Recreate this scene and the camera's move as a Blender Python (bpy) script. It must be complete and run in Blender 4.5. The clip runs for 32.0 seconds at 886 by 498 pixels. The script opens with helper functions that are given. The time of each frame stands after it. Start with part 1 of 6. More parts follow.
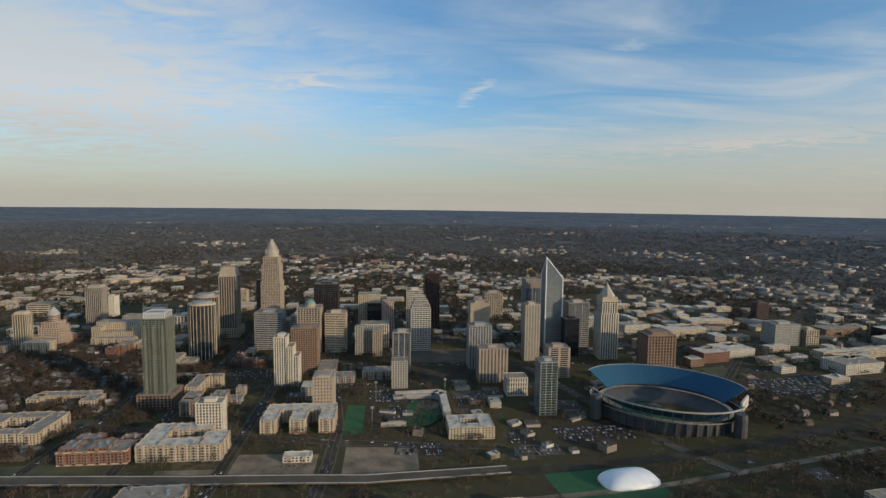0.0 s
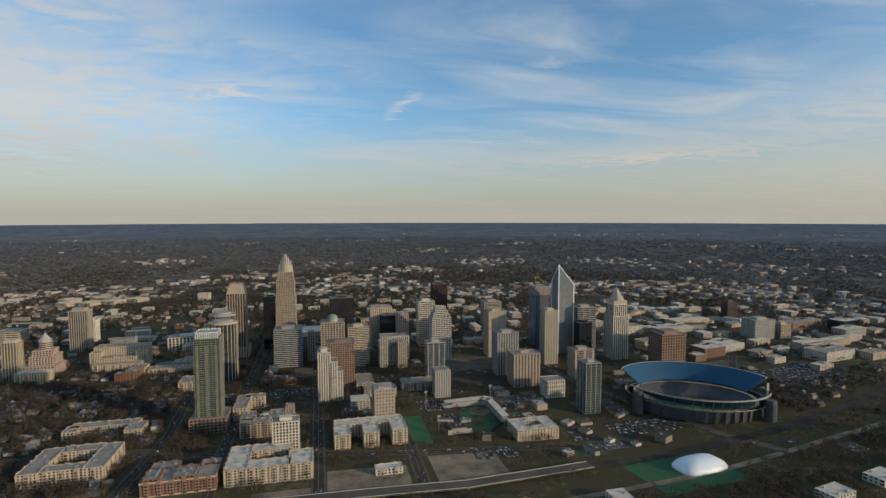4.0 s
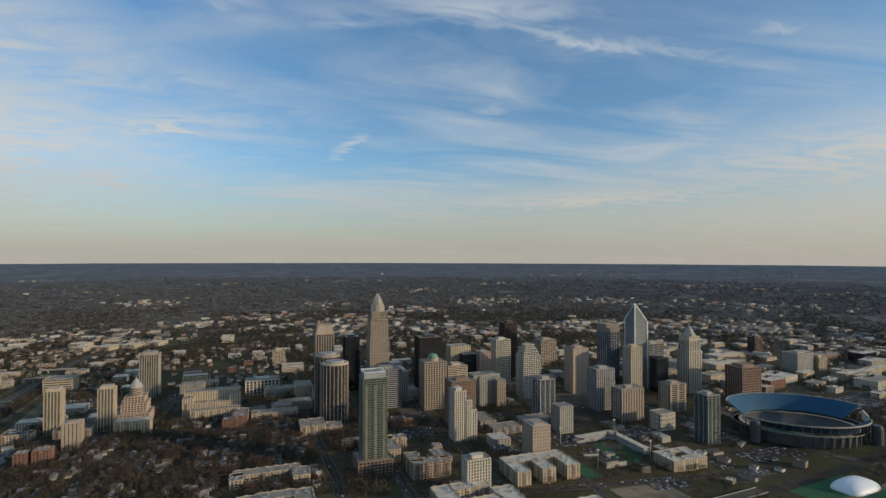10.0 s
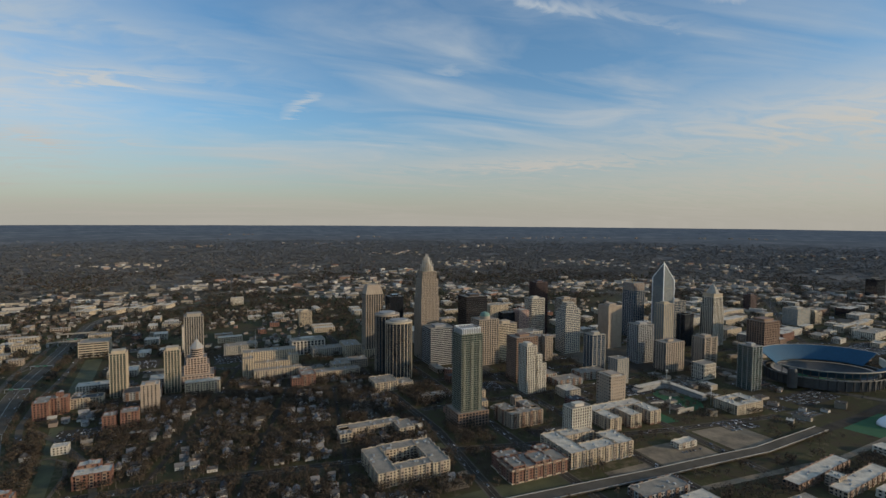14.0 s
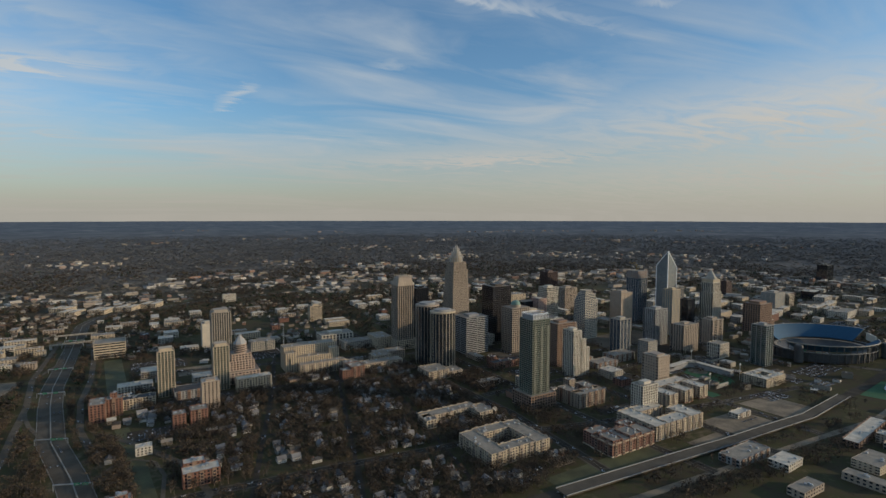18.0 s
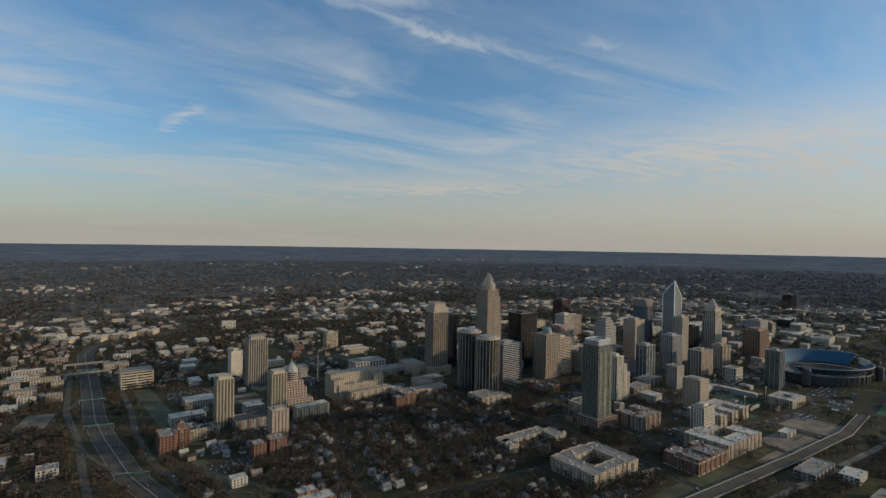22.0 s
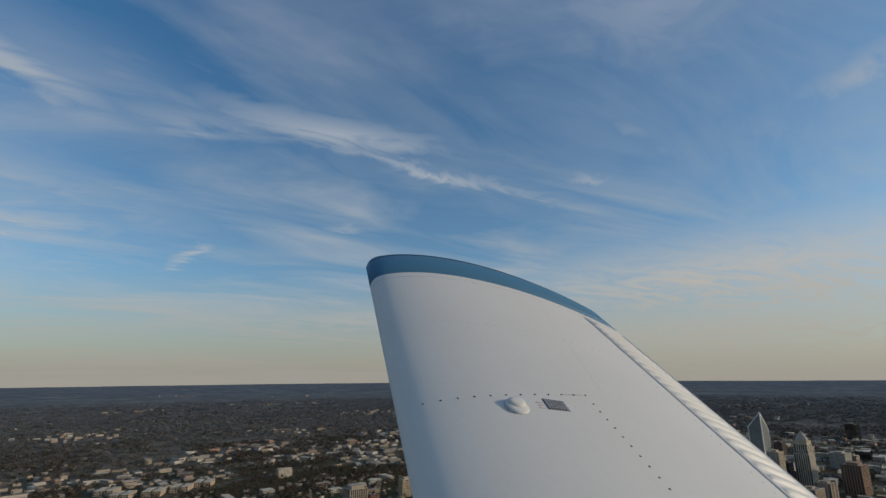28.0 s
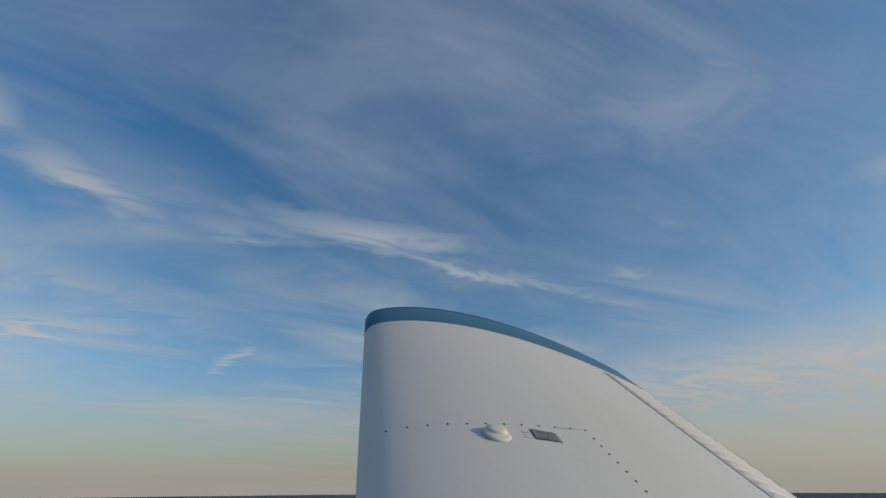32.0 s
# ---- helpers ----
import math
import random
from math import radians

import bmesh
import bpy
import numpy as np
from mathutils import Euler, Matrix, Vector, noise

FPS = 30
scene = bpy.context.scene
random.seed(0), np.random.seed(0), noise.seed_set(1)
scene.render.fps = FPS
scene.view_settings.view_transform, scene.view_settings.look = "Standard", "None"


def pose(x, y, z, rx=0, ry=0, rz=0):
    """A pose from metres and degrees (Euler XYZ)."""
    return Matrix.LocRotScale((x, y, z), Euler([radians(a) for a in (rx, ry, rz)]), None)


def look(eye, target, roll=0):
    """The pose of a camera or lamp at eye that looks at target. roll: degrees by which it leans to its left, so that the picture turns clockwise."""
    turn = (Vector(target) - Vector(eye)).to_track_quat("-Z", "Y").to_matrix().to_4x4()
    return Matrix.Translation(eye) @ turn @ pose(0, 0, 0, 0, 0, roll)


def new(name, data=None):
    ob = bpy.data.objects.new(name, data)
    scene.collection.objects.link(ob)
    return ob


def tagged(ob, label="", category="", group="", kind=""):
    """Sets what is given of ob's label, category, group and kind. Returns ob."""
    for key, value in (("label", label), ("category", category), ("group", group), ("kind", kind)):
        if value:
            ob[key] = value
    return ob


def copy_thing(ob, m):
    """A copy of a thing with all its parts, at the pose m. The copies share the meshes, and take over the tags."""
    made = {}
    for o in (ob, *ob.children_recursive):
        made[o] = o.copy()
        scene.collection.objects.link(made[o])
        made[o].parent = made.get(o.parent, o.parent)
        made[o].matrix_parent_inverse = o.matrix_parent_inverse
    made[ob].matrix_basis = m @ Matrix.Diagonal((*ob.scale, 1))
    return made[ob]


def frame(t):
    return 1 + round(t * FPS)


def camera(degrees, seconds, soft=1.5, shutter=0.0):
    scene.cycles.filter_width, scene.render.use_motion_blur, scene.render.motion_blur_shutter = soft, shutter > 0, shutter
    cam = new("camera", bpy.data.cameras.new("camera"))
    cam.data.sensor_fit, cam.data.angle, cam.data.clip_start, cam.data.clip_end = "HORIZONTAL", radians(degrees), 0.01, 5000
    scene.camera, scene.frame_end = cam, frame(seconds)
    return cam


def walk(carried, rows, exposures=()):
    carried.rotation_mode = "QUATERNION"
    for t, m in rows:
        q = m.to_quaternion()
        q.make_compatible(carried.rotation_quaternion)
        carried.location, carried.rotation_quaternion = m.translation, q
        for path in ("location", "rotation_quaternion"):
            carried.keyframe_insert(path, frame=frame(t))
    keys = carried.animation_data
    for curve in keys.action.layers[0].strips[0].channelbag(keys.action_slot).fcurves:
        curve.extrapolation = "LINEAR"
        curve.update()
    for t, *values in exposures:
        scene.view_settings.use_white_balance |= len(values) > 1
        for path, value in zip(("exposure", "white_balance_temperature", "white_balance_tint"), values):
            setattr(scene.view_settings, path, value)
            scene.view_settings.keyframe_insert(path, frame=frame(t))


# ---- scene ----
cam = camera(81.26, 32.0)
PATH = [
    (0.0, -0.00, 0.00, 223.20, 84.996, -0.683, -0.000),
    (0.5, -17.49, -1.30, 222.75, 84.928, -0.701, -0.827),
    (1.0, -34.80, -2.64, 222.35, 84.731, -0.715, -1.772),
    (1.5, -51.86, -3.94, 222.07, 84.495, -0.590, -2.716),
    (2.0, -68.62, -5.20, 221.97, 84.240, -0.387, -3.727),
    (2.5, -85.31, -6.52, 222.03, 84.504, -0.241, -5.049),
    (3.0, -102.20, -7.73, 222.17, 85.021, -0.150, -6.367),
    (3.5, -119.36, -8.65, 222.31, 85.692, 0.023, -7.173),
    (5.5, -193.68, -7.14, 222.20, 88.084, -0.068, -9.700),
    (6.0, -212.73, -6.15, 222.34, 88.560, -0.112, -10.415),
    (6.5, -231.93, -5.04, 222.52, 89.173, 0.041, -11.037),
    (7.0, -251.23, -3.65, 222.69, 89.732, 0.130, -11.552),
    (7.5, -270.52, -1.98, 222.79, 90.136, 0.021, -12.151),
    (8.0, -289.87, -0.00, 222.77, 90.464, 0.057, -12.756),
    (8.5, -309.30, 2.37, 222.63, 90.689, 0.125, -13.062),
    (9.0, -328.72, 5.12, 222.40, 90.730, 0.105, -13.030),
    (9.5, -347.87, 8.14, 222.12, 90.761, 0.019, -13.294),
    (10.0, -366.74, 11.32, 221.77, 90.851, -0.149, -13.850),
    (10.5, -385.47, 14.71, 221.32, 90.882, -0.231, -14.177),
    (11.0, -404.01, 18.34, 220.79, 90.777, -0.406, -14.270),
    (11.5, -422.24, 22.11, 220.23, 90.662, -0.575, -14.707),
    (12.0, -440.00, 26.00, 219.63, 90.088, -0.762, -15.914),
    (12.5, -457.35, 30.16, 218.96, 88.894, -0.846, -17.371),
    (13.0, -474.49, 34.62, 218.20, 87.635, -0.755, -17.990),
    (13.5, -491.65, 39.07, 217.38, 86.933, -0.536, -18.162),
    (14.0, -508.91, 43.27, 216.53, 86.823, -0.393, -18.712),
    (14.5, -526.11, 47.31, 215.65, 86.773, -0.436, -19.813),
    (16.5, -591.27, 65.02, 211.80, 86.176, -0.091, -22.744),
    (17.0, -607.51, 70.16, 211.26, 86.225, -0.142, -23.680),
    (17.5, -623.76, 75.60, 210.80, 86.208, -0.104, -24.445),
    (18.0, -639.98, 81.36, 210.45, 86.306, -0.069, -24.975),
    (18.5, -656.18, 87.21, 210.22, 86.578, -0.199, -25.509),
    (19.0, -672.25, 93.02, 210.07, 86.828, -0.322, -26.197),
    (19.5, -688.22, 98.66, 209.93, 87.226, -0.459, -26.985),
    (20.0, -704.06, 104.11, 209.83, 87.790, -0.572, -27.867),
    (20.5, -719.79, 109.59, 209.80, 88.342, -0.705, -28.828),
    (21.0, -735.45, 115.29, 209.82, 88.836, -0.908, -29.689),
    (21.5, -751.02, 121.43, 209.93, 89.194, -1.001, -30.176),
    (22.0, -766.39, 128.08, 210.13, 89.414, -0.980, -30.359),
    (22.5, -781.83, 134.99, 210.45, 89.591, -0.939, -30.633),
    (23.0, -797.52, 142.00, 210.90, 89.877, -0.904, -31.065),
    (23.5, -813.34, 149.00, 211.44, 90.106, -0.942, -31.524),
    (24.0, -829.02, 155.95, 212.10, 90.435, -0.903, -31.928),
    (24.5, -844.64, 162.78, 212.80, 90.828, -0.951, -32.349),
    (25.0, -861.60, 170.10, 213.70, 91.641, -0.874, -32.500),
    (25.5, -878.80, 176.90, 214.90, 93.114, -0.500, -32.100),
    (26.0, -892.90, 181.90, 216.00, 94.879, -0.100, -31.600),
    (26.5, -900.40, 184.20, 216.60, 96.900, 0.150, -31.200),
    (27.0, -901.619, 184.526, 216.716, 99.161, 0.470, -31.347),
    (28.0, -901.455, 184.637, 216.521, 103.839, 0.417, -30.147),
    (29.0, -901.335, 184.721, 216.383, 108.628, 0.386, -29.029),
    (30.0, -901.263, 184.742, 216.319, 111.822, 0.392, -28.094),
    (31.0, -901.204, 184.732, 216.306, 113.993, 0.356, -26.865),
    (32.0, -901.157, 184.736, 216.295, 114.735, 0.292, -25.654),
]
SKY_STRENGTH, SUN_POWER = 1.0, 2.6
SKY_GAIN = (0.104, 0.136, 0.153)
HAZE = (0.40, 0.377, 0.332)
CLOUD_TURN, CLOUD_SHIFT = 20, (0.0, 0.0)
HORIZON_RISE = 166.0
walk(cam, [(t, pose(*p)) for t, *p in PATH], exposures=[(0.0, 0.22), (9.0, 0.16), (18.0, 0.04), (24.0, -0.05), (28.0, -0.2), (32.0, -0.22)])

# ---- sky and sun ----
SUN_EL, SUN_AZ = radians(13), radians(122)  # azimuth clockwise from +y
world = bpy.data.worlds.new("evening_sky")
scene.world = world
world.use_nodes = True
wn, wl = world.node_tree.nodes, world.node_tree.links
wn.clear()


def nd(nodes, kind, **values):
    n = nodes.new(kind)
    for k, v in values.items():
        if k in n.inputs:
            n.inputs[k].default_value = v
    return n


def math_node(nodes, links, op, a, b=None, clamp=False):
    n = nodes.new("ShaderNodeMath")
    n.operation, n.use_clamp = op, clamp
    for i, v in enumerate((a, b)):
        if v is None:
            continue
        if isinstance(v, (int, float)):
            n.inputs[i].default_value = v
        else:
            links.new(v, n.inputs[i])
    return n.outputs[0]


def ramp_node(nodes, links, fac, stops):
    n = nodes.new("ShaderNodeValToRGB")
    links.new(fac, n.inputs[0])
    while len(n.color_ramp.elements) < len(stops):
        n.color_ramp.elements.new(0.5)
    for e, (p, c) in zip(n.color_ramp.elements, stops):
        e.position, e.color = p, (*c, 1) if len(c) == 3 else c
    return n.outputs[0]


def mix_node(nodes, links, fac, a, b, blend="MIX"):
    n = nodes.new("ShaderNodeMix")
    n.data_type, n.blend_type = "RGBA", blend
    for sock, v in ((n.inputs[0], fac), (n.inputs[6], a), (n.inputs[7], b)):
        if isinstance(v, (int, float)):
            sock.default_value = v
        elif isinstance(v, tuple):
            sock.default_value = (*v, 1)
        else:
            links.new(v, sock)
    return n.outputs[2]


sky = wn.new("ShaderNodeTexSky")
sky.sky_type, sky.sun_disc = "NISHITA", False
sky.sun_elevation, sky.sun_rotation = SUN_EL, SUN_AZ
sky.altitude, sky.air_density, sky.dust_density, sky.ozone_density = 400, 1.0, 1.5, 2.0
coord = wn.new("ShaderNodeTexCoord")
sep = wn.new("ShaderNodeSeparateXYZ")
wl.new(coord.outputs["Generated"], sep.inputs[0])
up = math_node(wn, wl, "MAXIMUM", sep.outputs[2], 0.0)
den = math_node(wn, wl, "ADD", up, 0.09)
px_ = math_node(wn, wl, "DIVIDE", sep.outputs[0], den)
py_ = math_node(wn, wl, "DIVIDE", sep.outputs[1], den)
flat = wn.new("ShaderNodeCombineXYZ")
wl.new(px_, flat.inputs[0])
wl.new(py_, flat.inputs[1])


def cloud_layer(turn, sx, sy, scale, detail, warp, offset):
    mp = wn.new("ShaderNodeMapping")
    mp.inputs["Rotation"].default_value = (0, 0, radians(turn))
    mp.inputs["Scale"].default_value = (sx, sy, 1)
    mp.inputs["Location"].default_value = (*offset, 0)
    wl.new(flat.outputs[0], mp.inputs[0])
    n = nd(wn, "ShaderNodeTexNoise", Scale=scale, Detail=detail, Roughness=0.56, Distortion=warp)
    wl.new(mp.outputs[0], n.inputs["Vector"])
    return n.outputs[0]


streaks = cloud_layer(CLOUD_TURN, 0.5, 1.3, 1.1, 11, 1.2, CLOUD_SHIFT)
veil = cloud_layer(CLOUD_TURN + 25, 0.5, 0.8, 0.42, 6, 0.5, (3.1, 7.7))
fray = cloud_layer(35, 0.8, 1.6, 2.6, 10, 1.6, (1.3, 0.4))
az_ = math_node(wn, wl, "ARCTAN2", sep.outputs[0], sep.outputs[1])
el_ = math_node(wn, wl, "ARCSINE", sep.outputs[2])
dome = wn.new("ShaderNodeCombineXYZ")
# bend the streaks with the noise, so that they fray
wl.new(math_node(wn, wl, "ADD", az_, math_node(wn, wl, "MULTIPLY", math_node(wn, wl, "SUBTRACT", veil, 0.5), 0.10)), dome.inputs[0])
wl.new(math_node(wn, wl, "ADD", el_, math_node(wn, wl, "MULTIPLY", math_node(wn, wl, "SUBTRACT", fray, 0.5), 0.09)), dome.inputs[1])


def streak_cloud(az0, el0, az1, el1, width, strength):
    """A cirrus streak between two directions, in degrees."""
    mp = wn.new("ShaderNodeMapping")
    mp.vector_type = "TEXTURE"
    ln = math.hypot(az1 - az0, el1 - el0)
    mp.inputs["Location"].default_value = (radians((az0 + az1) / 2), radians((el0 + el1) / 2), 0)
    mp.inputs["Rotation"].default_value = (0, 0, math.atan2(el1 - el0, az1 - az0))
    mp.inputs["Scale"].default_value = (radians(ln * 0.62), radians(width), 1)
    wl.new(dome.outputs[0], mp.inputs[0])
    ln_ = wn.new("ShaderNodeVectorMath")
    ln_.operation = "LENGTH"
    wl.new(mp.outputs[0], ln_.inputs[0])
    fall = math_node(wn, wl, "SUBTRACT", 1.0, ln_.outputs["Value"], True)
    return math_node(wn, wl, "MULTIPLY", math_node(wn, wl, "POWER", fall, 0.9), strength * 1.5)


total = None
for streak in (
    (-25, 12, -4, 13.7, 1.4, 0.85),
    (-24, 8, -16, 6.4, 1.5, 0.8),
    (-31, 9.0, -20, 9.2, 1.7, 0.85),
    (-27, 6.6, -17, 7.2, 1.0, 0.6),
    (1, 10.6, 5.2, 13.3, 0.8, 0.75),
    (6, 5.7, 52, 6.9, 1.5, 0.7),
    (13, 3.6, 60, 4.2, 1.5, 0.4),
    (-16, 7.3, -9, 7.3, 0.7, 0.5),
    (10, 26.6, 46, 18.2, 0.9, 0.62),
):
    one = streak_cloud(*streak)
    total = one if total is None else math_node(wn, wl, "MAXIMUM", total, one)
for streak in (
    (-21, 28.4, -4, 23.6, 2.4, 0.85),
    (2, 27.6, 33, 24.8, 2.2, 0.7),
    (49, 27, 56, 22.4, 1.3, 0.35),
    (20, 42, 50, 34, 6, 0.3),
    (56, 42, 68, 36, 1.5, 0.4),
    (67, 24, 80, 27, 2.2, 0.55),
    (-26, 33, -19, 27.5, 3, 0.65),
    (-24, 14.2, -4, 13, 1.6, 0.5),
    (44, 21, 50, 20.6, 0.9, 0.5),
    (16, 16, 22, 16.3, 0.8, 0.35),
    (-36, 21, -8, 19, 4, 0.4),
):
    one = streak_cloud(*streak)
    total = one if total is None else math_node(wn, wl, "MAXIMUM", total, one)
cirrus = total
soft = None
for streak in (
    (-62, 13, -13, 9.5, 10, 1.15),
    (-56, 21, -10, 17, 7, 0.85),
    (-44, 5, -12, 6, 3.2, 0.55),
    (-30, 20, 4, 15, 3.2, 0.40),
    (8, 5.6, 50, 7.2, 2.8, 0.50),
    (30, 8, 90, 11, 6, 0.70),
    (22, 3.2, 95, 5.0, 5, 0.62),
    (36, 7.5, 95, 9.0, 5, 0.62),
    (12, 25, 48, 19, 4.2, 0.22),
    (32, 41, 80, 33, 9, 0.46),
    (-24, 30, 6, 24, 5, 0.30),
    (-9, 24.5, 12, 25.5, 2.2, 0.45),
):
    one = streak_cloud(*streak)
    soft = one if soft is None else math_node(wn, wl, "MAXIMUM", soft, one)
soft = math_node(wn, wl, "MULTIPLY", soft, ramp_node(wn, wl, fray, [(0.32, (0.4, 0.4, 0.4)), (0.60, (1.0, 1.0, 1.0))]), True)
torn = math_node(wn, wl, "MULTIPLY", cirrus, ramp_node(wn, wl, fray, [(0.30, (0.35, 0.35, 0.35)), (0.58, (1.0, 1.0, 1.0))]), True)
both = math_node(wn, wl, "ADD", math_node(wn, wl, "MULTIPLY", streaks, 0.62), math_node(wn, wl, "MULTIPLY", veil, 0.45))
thin = ramp_node(wn, wl, both, [(0.47, (0, 0, 0)), (0.56, (0.28, 0.28, 0.28)), (0.68, (0.75, 0.75, 0.75))])
thin = math_node(wn, wl, "MULTIPLY", thin, ramp_node(wn, wl, up, [(0.2, (1, 1, 1)), (0.5, (0.9, 0.9, 0.9))]))
cover = math_node(wn, wl, "MAXIMUM", math_node(wn, wl, "MAXIMUM", torn, soft), thin)
base_sky = mix_node(wn, wl, 1.0, sky.outputs[0], SKY_GAIN, "MULTIPLY")
base_sky = mix_node(wn, wl, 1.0, base_sky, ramp_node(wn, wl, up, [(0.04, (1.06, 0.97, 0.95)), (0.15, (1.03, 0.98, 0.99)), (0.30, (1, 1, 1)), (0.6, (0.62, 0.93, 1.04))]), "MULTIPLY")
cloud_tint = ramp_node(wn, wl, up, [(0.0, (0.47, 0.43, 0.37)), (0.09, (0.51, 0.515, 0.50)), (0.15, (0.53, 0.56, 0.58)), (0.28, (0.43, 0.49, 0.54)), (0.6, (0.32, 0.385, 0.50))])
sunward = math_node(wn, wl, "MULTIPLY", ramp_node(wn, wl, sep.outputs[0], [(0.25, (0, 0, 0)), (0.8, (0.85, 0.85, 0.85))]), ramp_node(wn, wl, up, [(0.16, (1, 1, 1)), (0.34, (0, 0, 0))]))
cloud_tint = mix_node(wn, wl, sunward, cloud_tint, (0.55, 0.515, 0.455))
clouded = mix_node(wn, wl, cover, base_sky, cloud_tint)
haze_f = ramp_node(wn, wl, up, [(0.0, (0.9, 0.9, 0.9)), (0.05, (0.58, 0.58, 0.58)), (0.18, (0, 0, 0))])
hazed = mix_node(wn, wl, haze_f, clouded, HAZE)
bg = wn.new("ShaderNodeBackground")
wl.new(hazed, bg.inputs[0])
bg.inputs[1].default_value = SKY_STRENGTH
wl.new(bg.outputs[0], wn.new("ShaderNodeOutputWorld").inputs[0])

sun = new("sun", bpy.data.lights.new("sun", "SUN"))
sun.data.energy, sun.data.angle, sun.data.color = SUN_POWER, radians(1.0), (1.0, 0.82, 0.60)
sun_dir = Vector((math.sin(SUN_AZ) * math.cos(SUN_EL), math.cos(SUN_AZ) * math.cos(SUN_EL), math.sin(SUN_EL)))
sun.matrix_world = look(sun_dir * 3000, (0, 0, 0))

# ---- materials ----
GRID = 6.0  # turn of the street grid


def mat(name, color, rough=0.8, metal=0.0, var=0.18, scale=0.15, bump=0.0, spec=0.4, per_piece=0.0, fine=1.5):
    m = bpy.data.materials.new(name)
    m.use_nodes = True
    n, l = m.node_tree.nodes, m.node_tree.links
    b = n["Principled BSDF"]
    b.inputs["Roughness"].default_value, b.inputs["Metallic"].default_value = rough, metal
    b.inputs["Specular IOR Level"].default_value = spec
    c = n.new("ShaderNodeTexCoord")
    big = nd(n, "ShaderNodeTexNoise", Scale=scale, Detail=4, Roughness=0.6)
    small = nd(n, "ShaderNodeTexNoise", Scale=fine, Detail=3, Roughness=0.6)
    geo = n.new("ShaderNodeNewGeometry")
    l.new(geo.outputs["Position"], big.inputs["Vector"])
    l.new(geo.outputs["Position"], small.inputs["Vector"])
    f = math_node(n, l, "ADD", math_node(n, l, "MULTIPLY", big.outputs[0], 0.65), math_node(n, l, "MULTIPLY", small.outputs[0], 0.35))
    lo, hi = tuple(v * (1 - var * 1.6) for v in color), tuple(min(1, v * (1 + var * 1.6)) for v in color)
    col = ramp_node(n, l, f, [(0.3, lo), (0.7, hi)])
    if per_piece:
        info = n.new("ShaderNodeObjectInfo")
        g = math_node(n, l, "ADD", math_node(n, l, "MULTIPLY", info.outputs["Random"], per_piece), 1 - per_piece / 2)
        hs = nd(n, "ShaderNodeHueSaturation")
        l.new(g, hs.inputs["Value"])
        l.new(col, hs.inputs["Color"])
        col = hs.outputs[0]
    l.new(col, b.inputs["Base Color"])
    if bump:
        bp = nd(n, "ShaderNodeBump", Strength=bump, Distance=0.1)
        l.new(small.outputs[0], bp.inputs["Height"])
        l.new(bp.outputs[0], b.inputs["Normal"])
    return m


def island_mat(name, stops, rough=0.9, scale=0.02, blend=0.5):
    """A material whose colour differs from piece to piece of a joined mesh."""
    m = bpy.data.materials.new(name)
    m.use_nodes = True
    n, l = m.node_tree.nodes, m.node_tree.links
    b = n["Principled BSDF"]
    b.inputs["Roughness"].default_value, b.inputs["Specular IOR Level"].default_value = rough, 0.2
    geo = n.new("ShaderNodeNewGeometry")
    ns = nd(n, "ShaderNodeTexNoise", Scale=scale, Detail=3)
    l.new(geo.outputs["Position"], ns.inputs["Vector"])
    f = math_node(n, l, "ADD", math_node(n, l, "MULTIPLY", geo.outputs["Random Per Island"], blend), math_node(n, l, "MULTIPLY", ns.outputs[0], 1 - blend))
    l.new(ramp_node(n, l, f, stops), b.inputs["Base Color"])
    return m


CREAM = mat("cream_precast", (0.48, 0.38, 0.26), var=0.1)
WHITE = mat("white_painted_concrete", (0.55, 0.48, 0.375), var=0.1)
TAN = mat("tan_stone", (0.36, 0.28, 0.205), var=0.1)
PINK = mat("pink_granite", (0.46, 0.30, 0.23), var=0.1)
BRICK = mat("red_brick", (0.205, 0.100, 0.066), var=0.16, bump=0.2)
BROWN = mat("brown_stone", (0.24, 0.15, 0.10), var=0.12)
DARKRED = mat("dark_red_granite", (0.06, 0.03, 0.027), rough=0.4, var=0.1)
CONCRETE = mat("grey_concrete", (0.30, 0.285, 0.26), var=0.14)
LIGHTGREY = mat("light_grey_panel", (0.37, 0.325, 0.26), var=0.1)
GLASS = mat("dark_window_glass", (0.025, 0.03, 0.035), rough=0.12, var=0.3, spec=0.9)
GREENGLASS = mat("green_window_glass", (0.030, 0.050, 0.043), rough=0.12, var=0.3, spec=0.9)
BLUEGLASS = mat("blue_window_glass", (0.03, 0.05, 0.075), rough=0.1, var=0.3, spec=1.0)
PALEGLASS = mat("pale_silver_glass", (0.13, 0.15, 0.155), rough=0.3, var=0.2, spec=0.9)
BLACKGLASS = mat("black_glass", (0.020, 0.022, 0.026), rough=0.08, var=0.2, spec=0.9)
ROOF = mat("grey_gravel_roof", (0.275, 0.228, 0.168), var=0.25, bump=0.2)
PALEROOF = mat("pale_membrane_roof", (0.57, 0.485, 0.365), var=0.25)
DARKROOF = mat("dark_tar_roof", (0.06, 0.058, 0.055), var=0.3)
METAL = mat("galvanised_metal", (0.45, 0.45, 0.44), rough=0.45, metal=0.7, var=0.15)
COPPER = mat("green_copper", (0.16, 0.25, 0.19), rough=0.6, var=0.2)
WHITESTEEL = mat("white_steel", (0.78, 0.77, 0.74), rough=0.45, var=0.06)
ASPHALT = mat("worn_asphalt", (0.064, 0.052, 0.038), rough=0.95, var=0.3, scale=0.05, bump=0.15, spec=0.08)
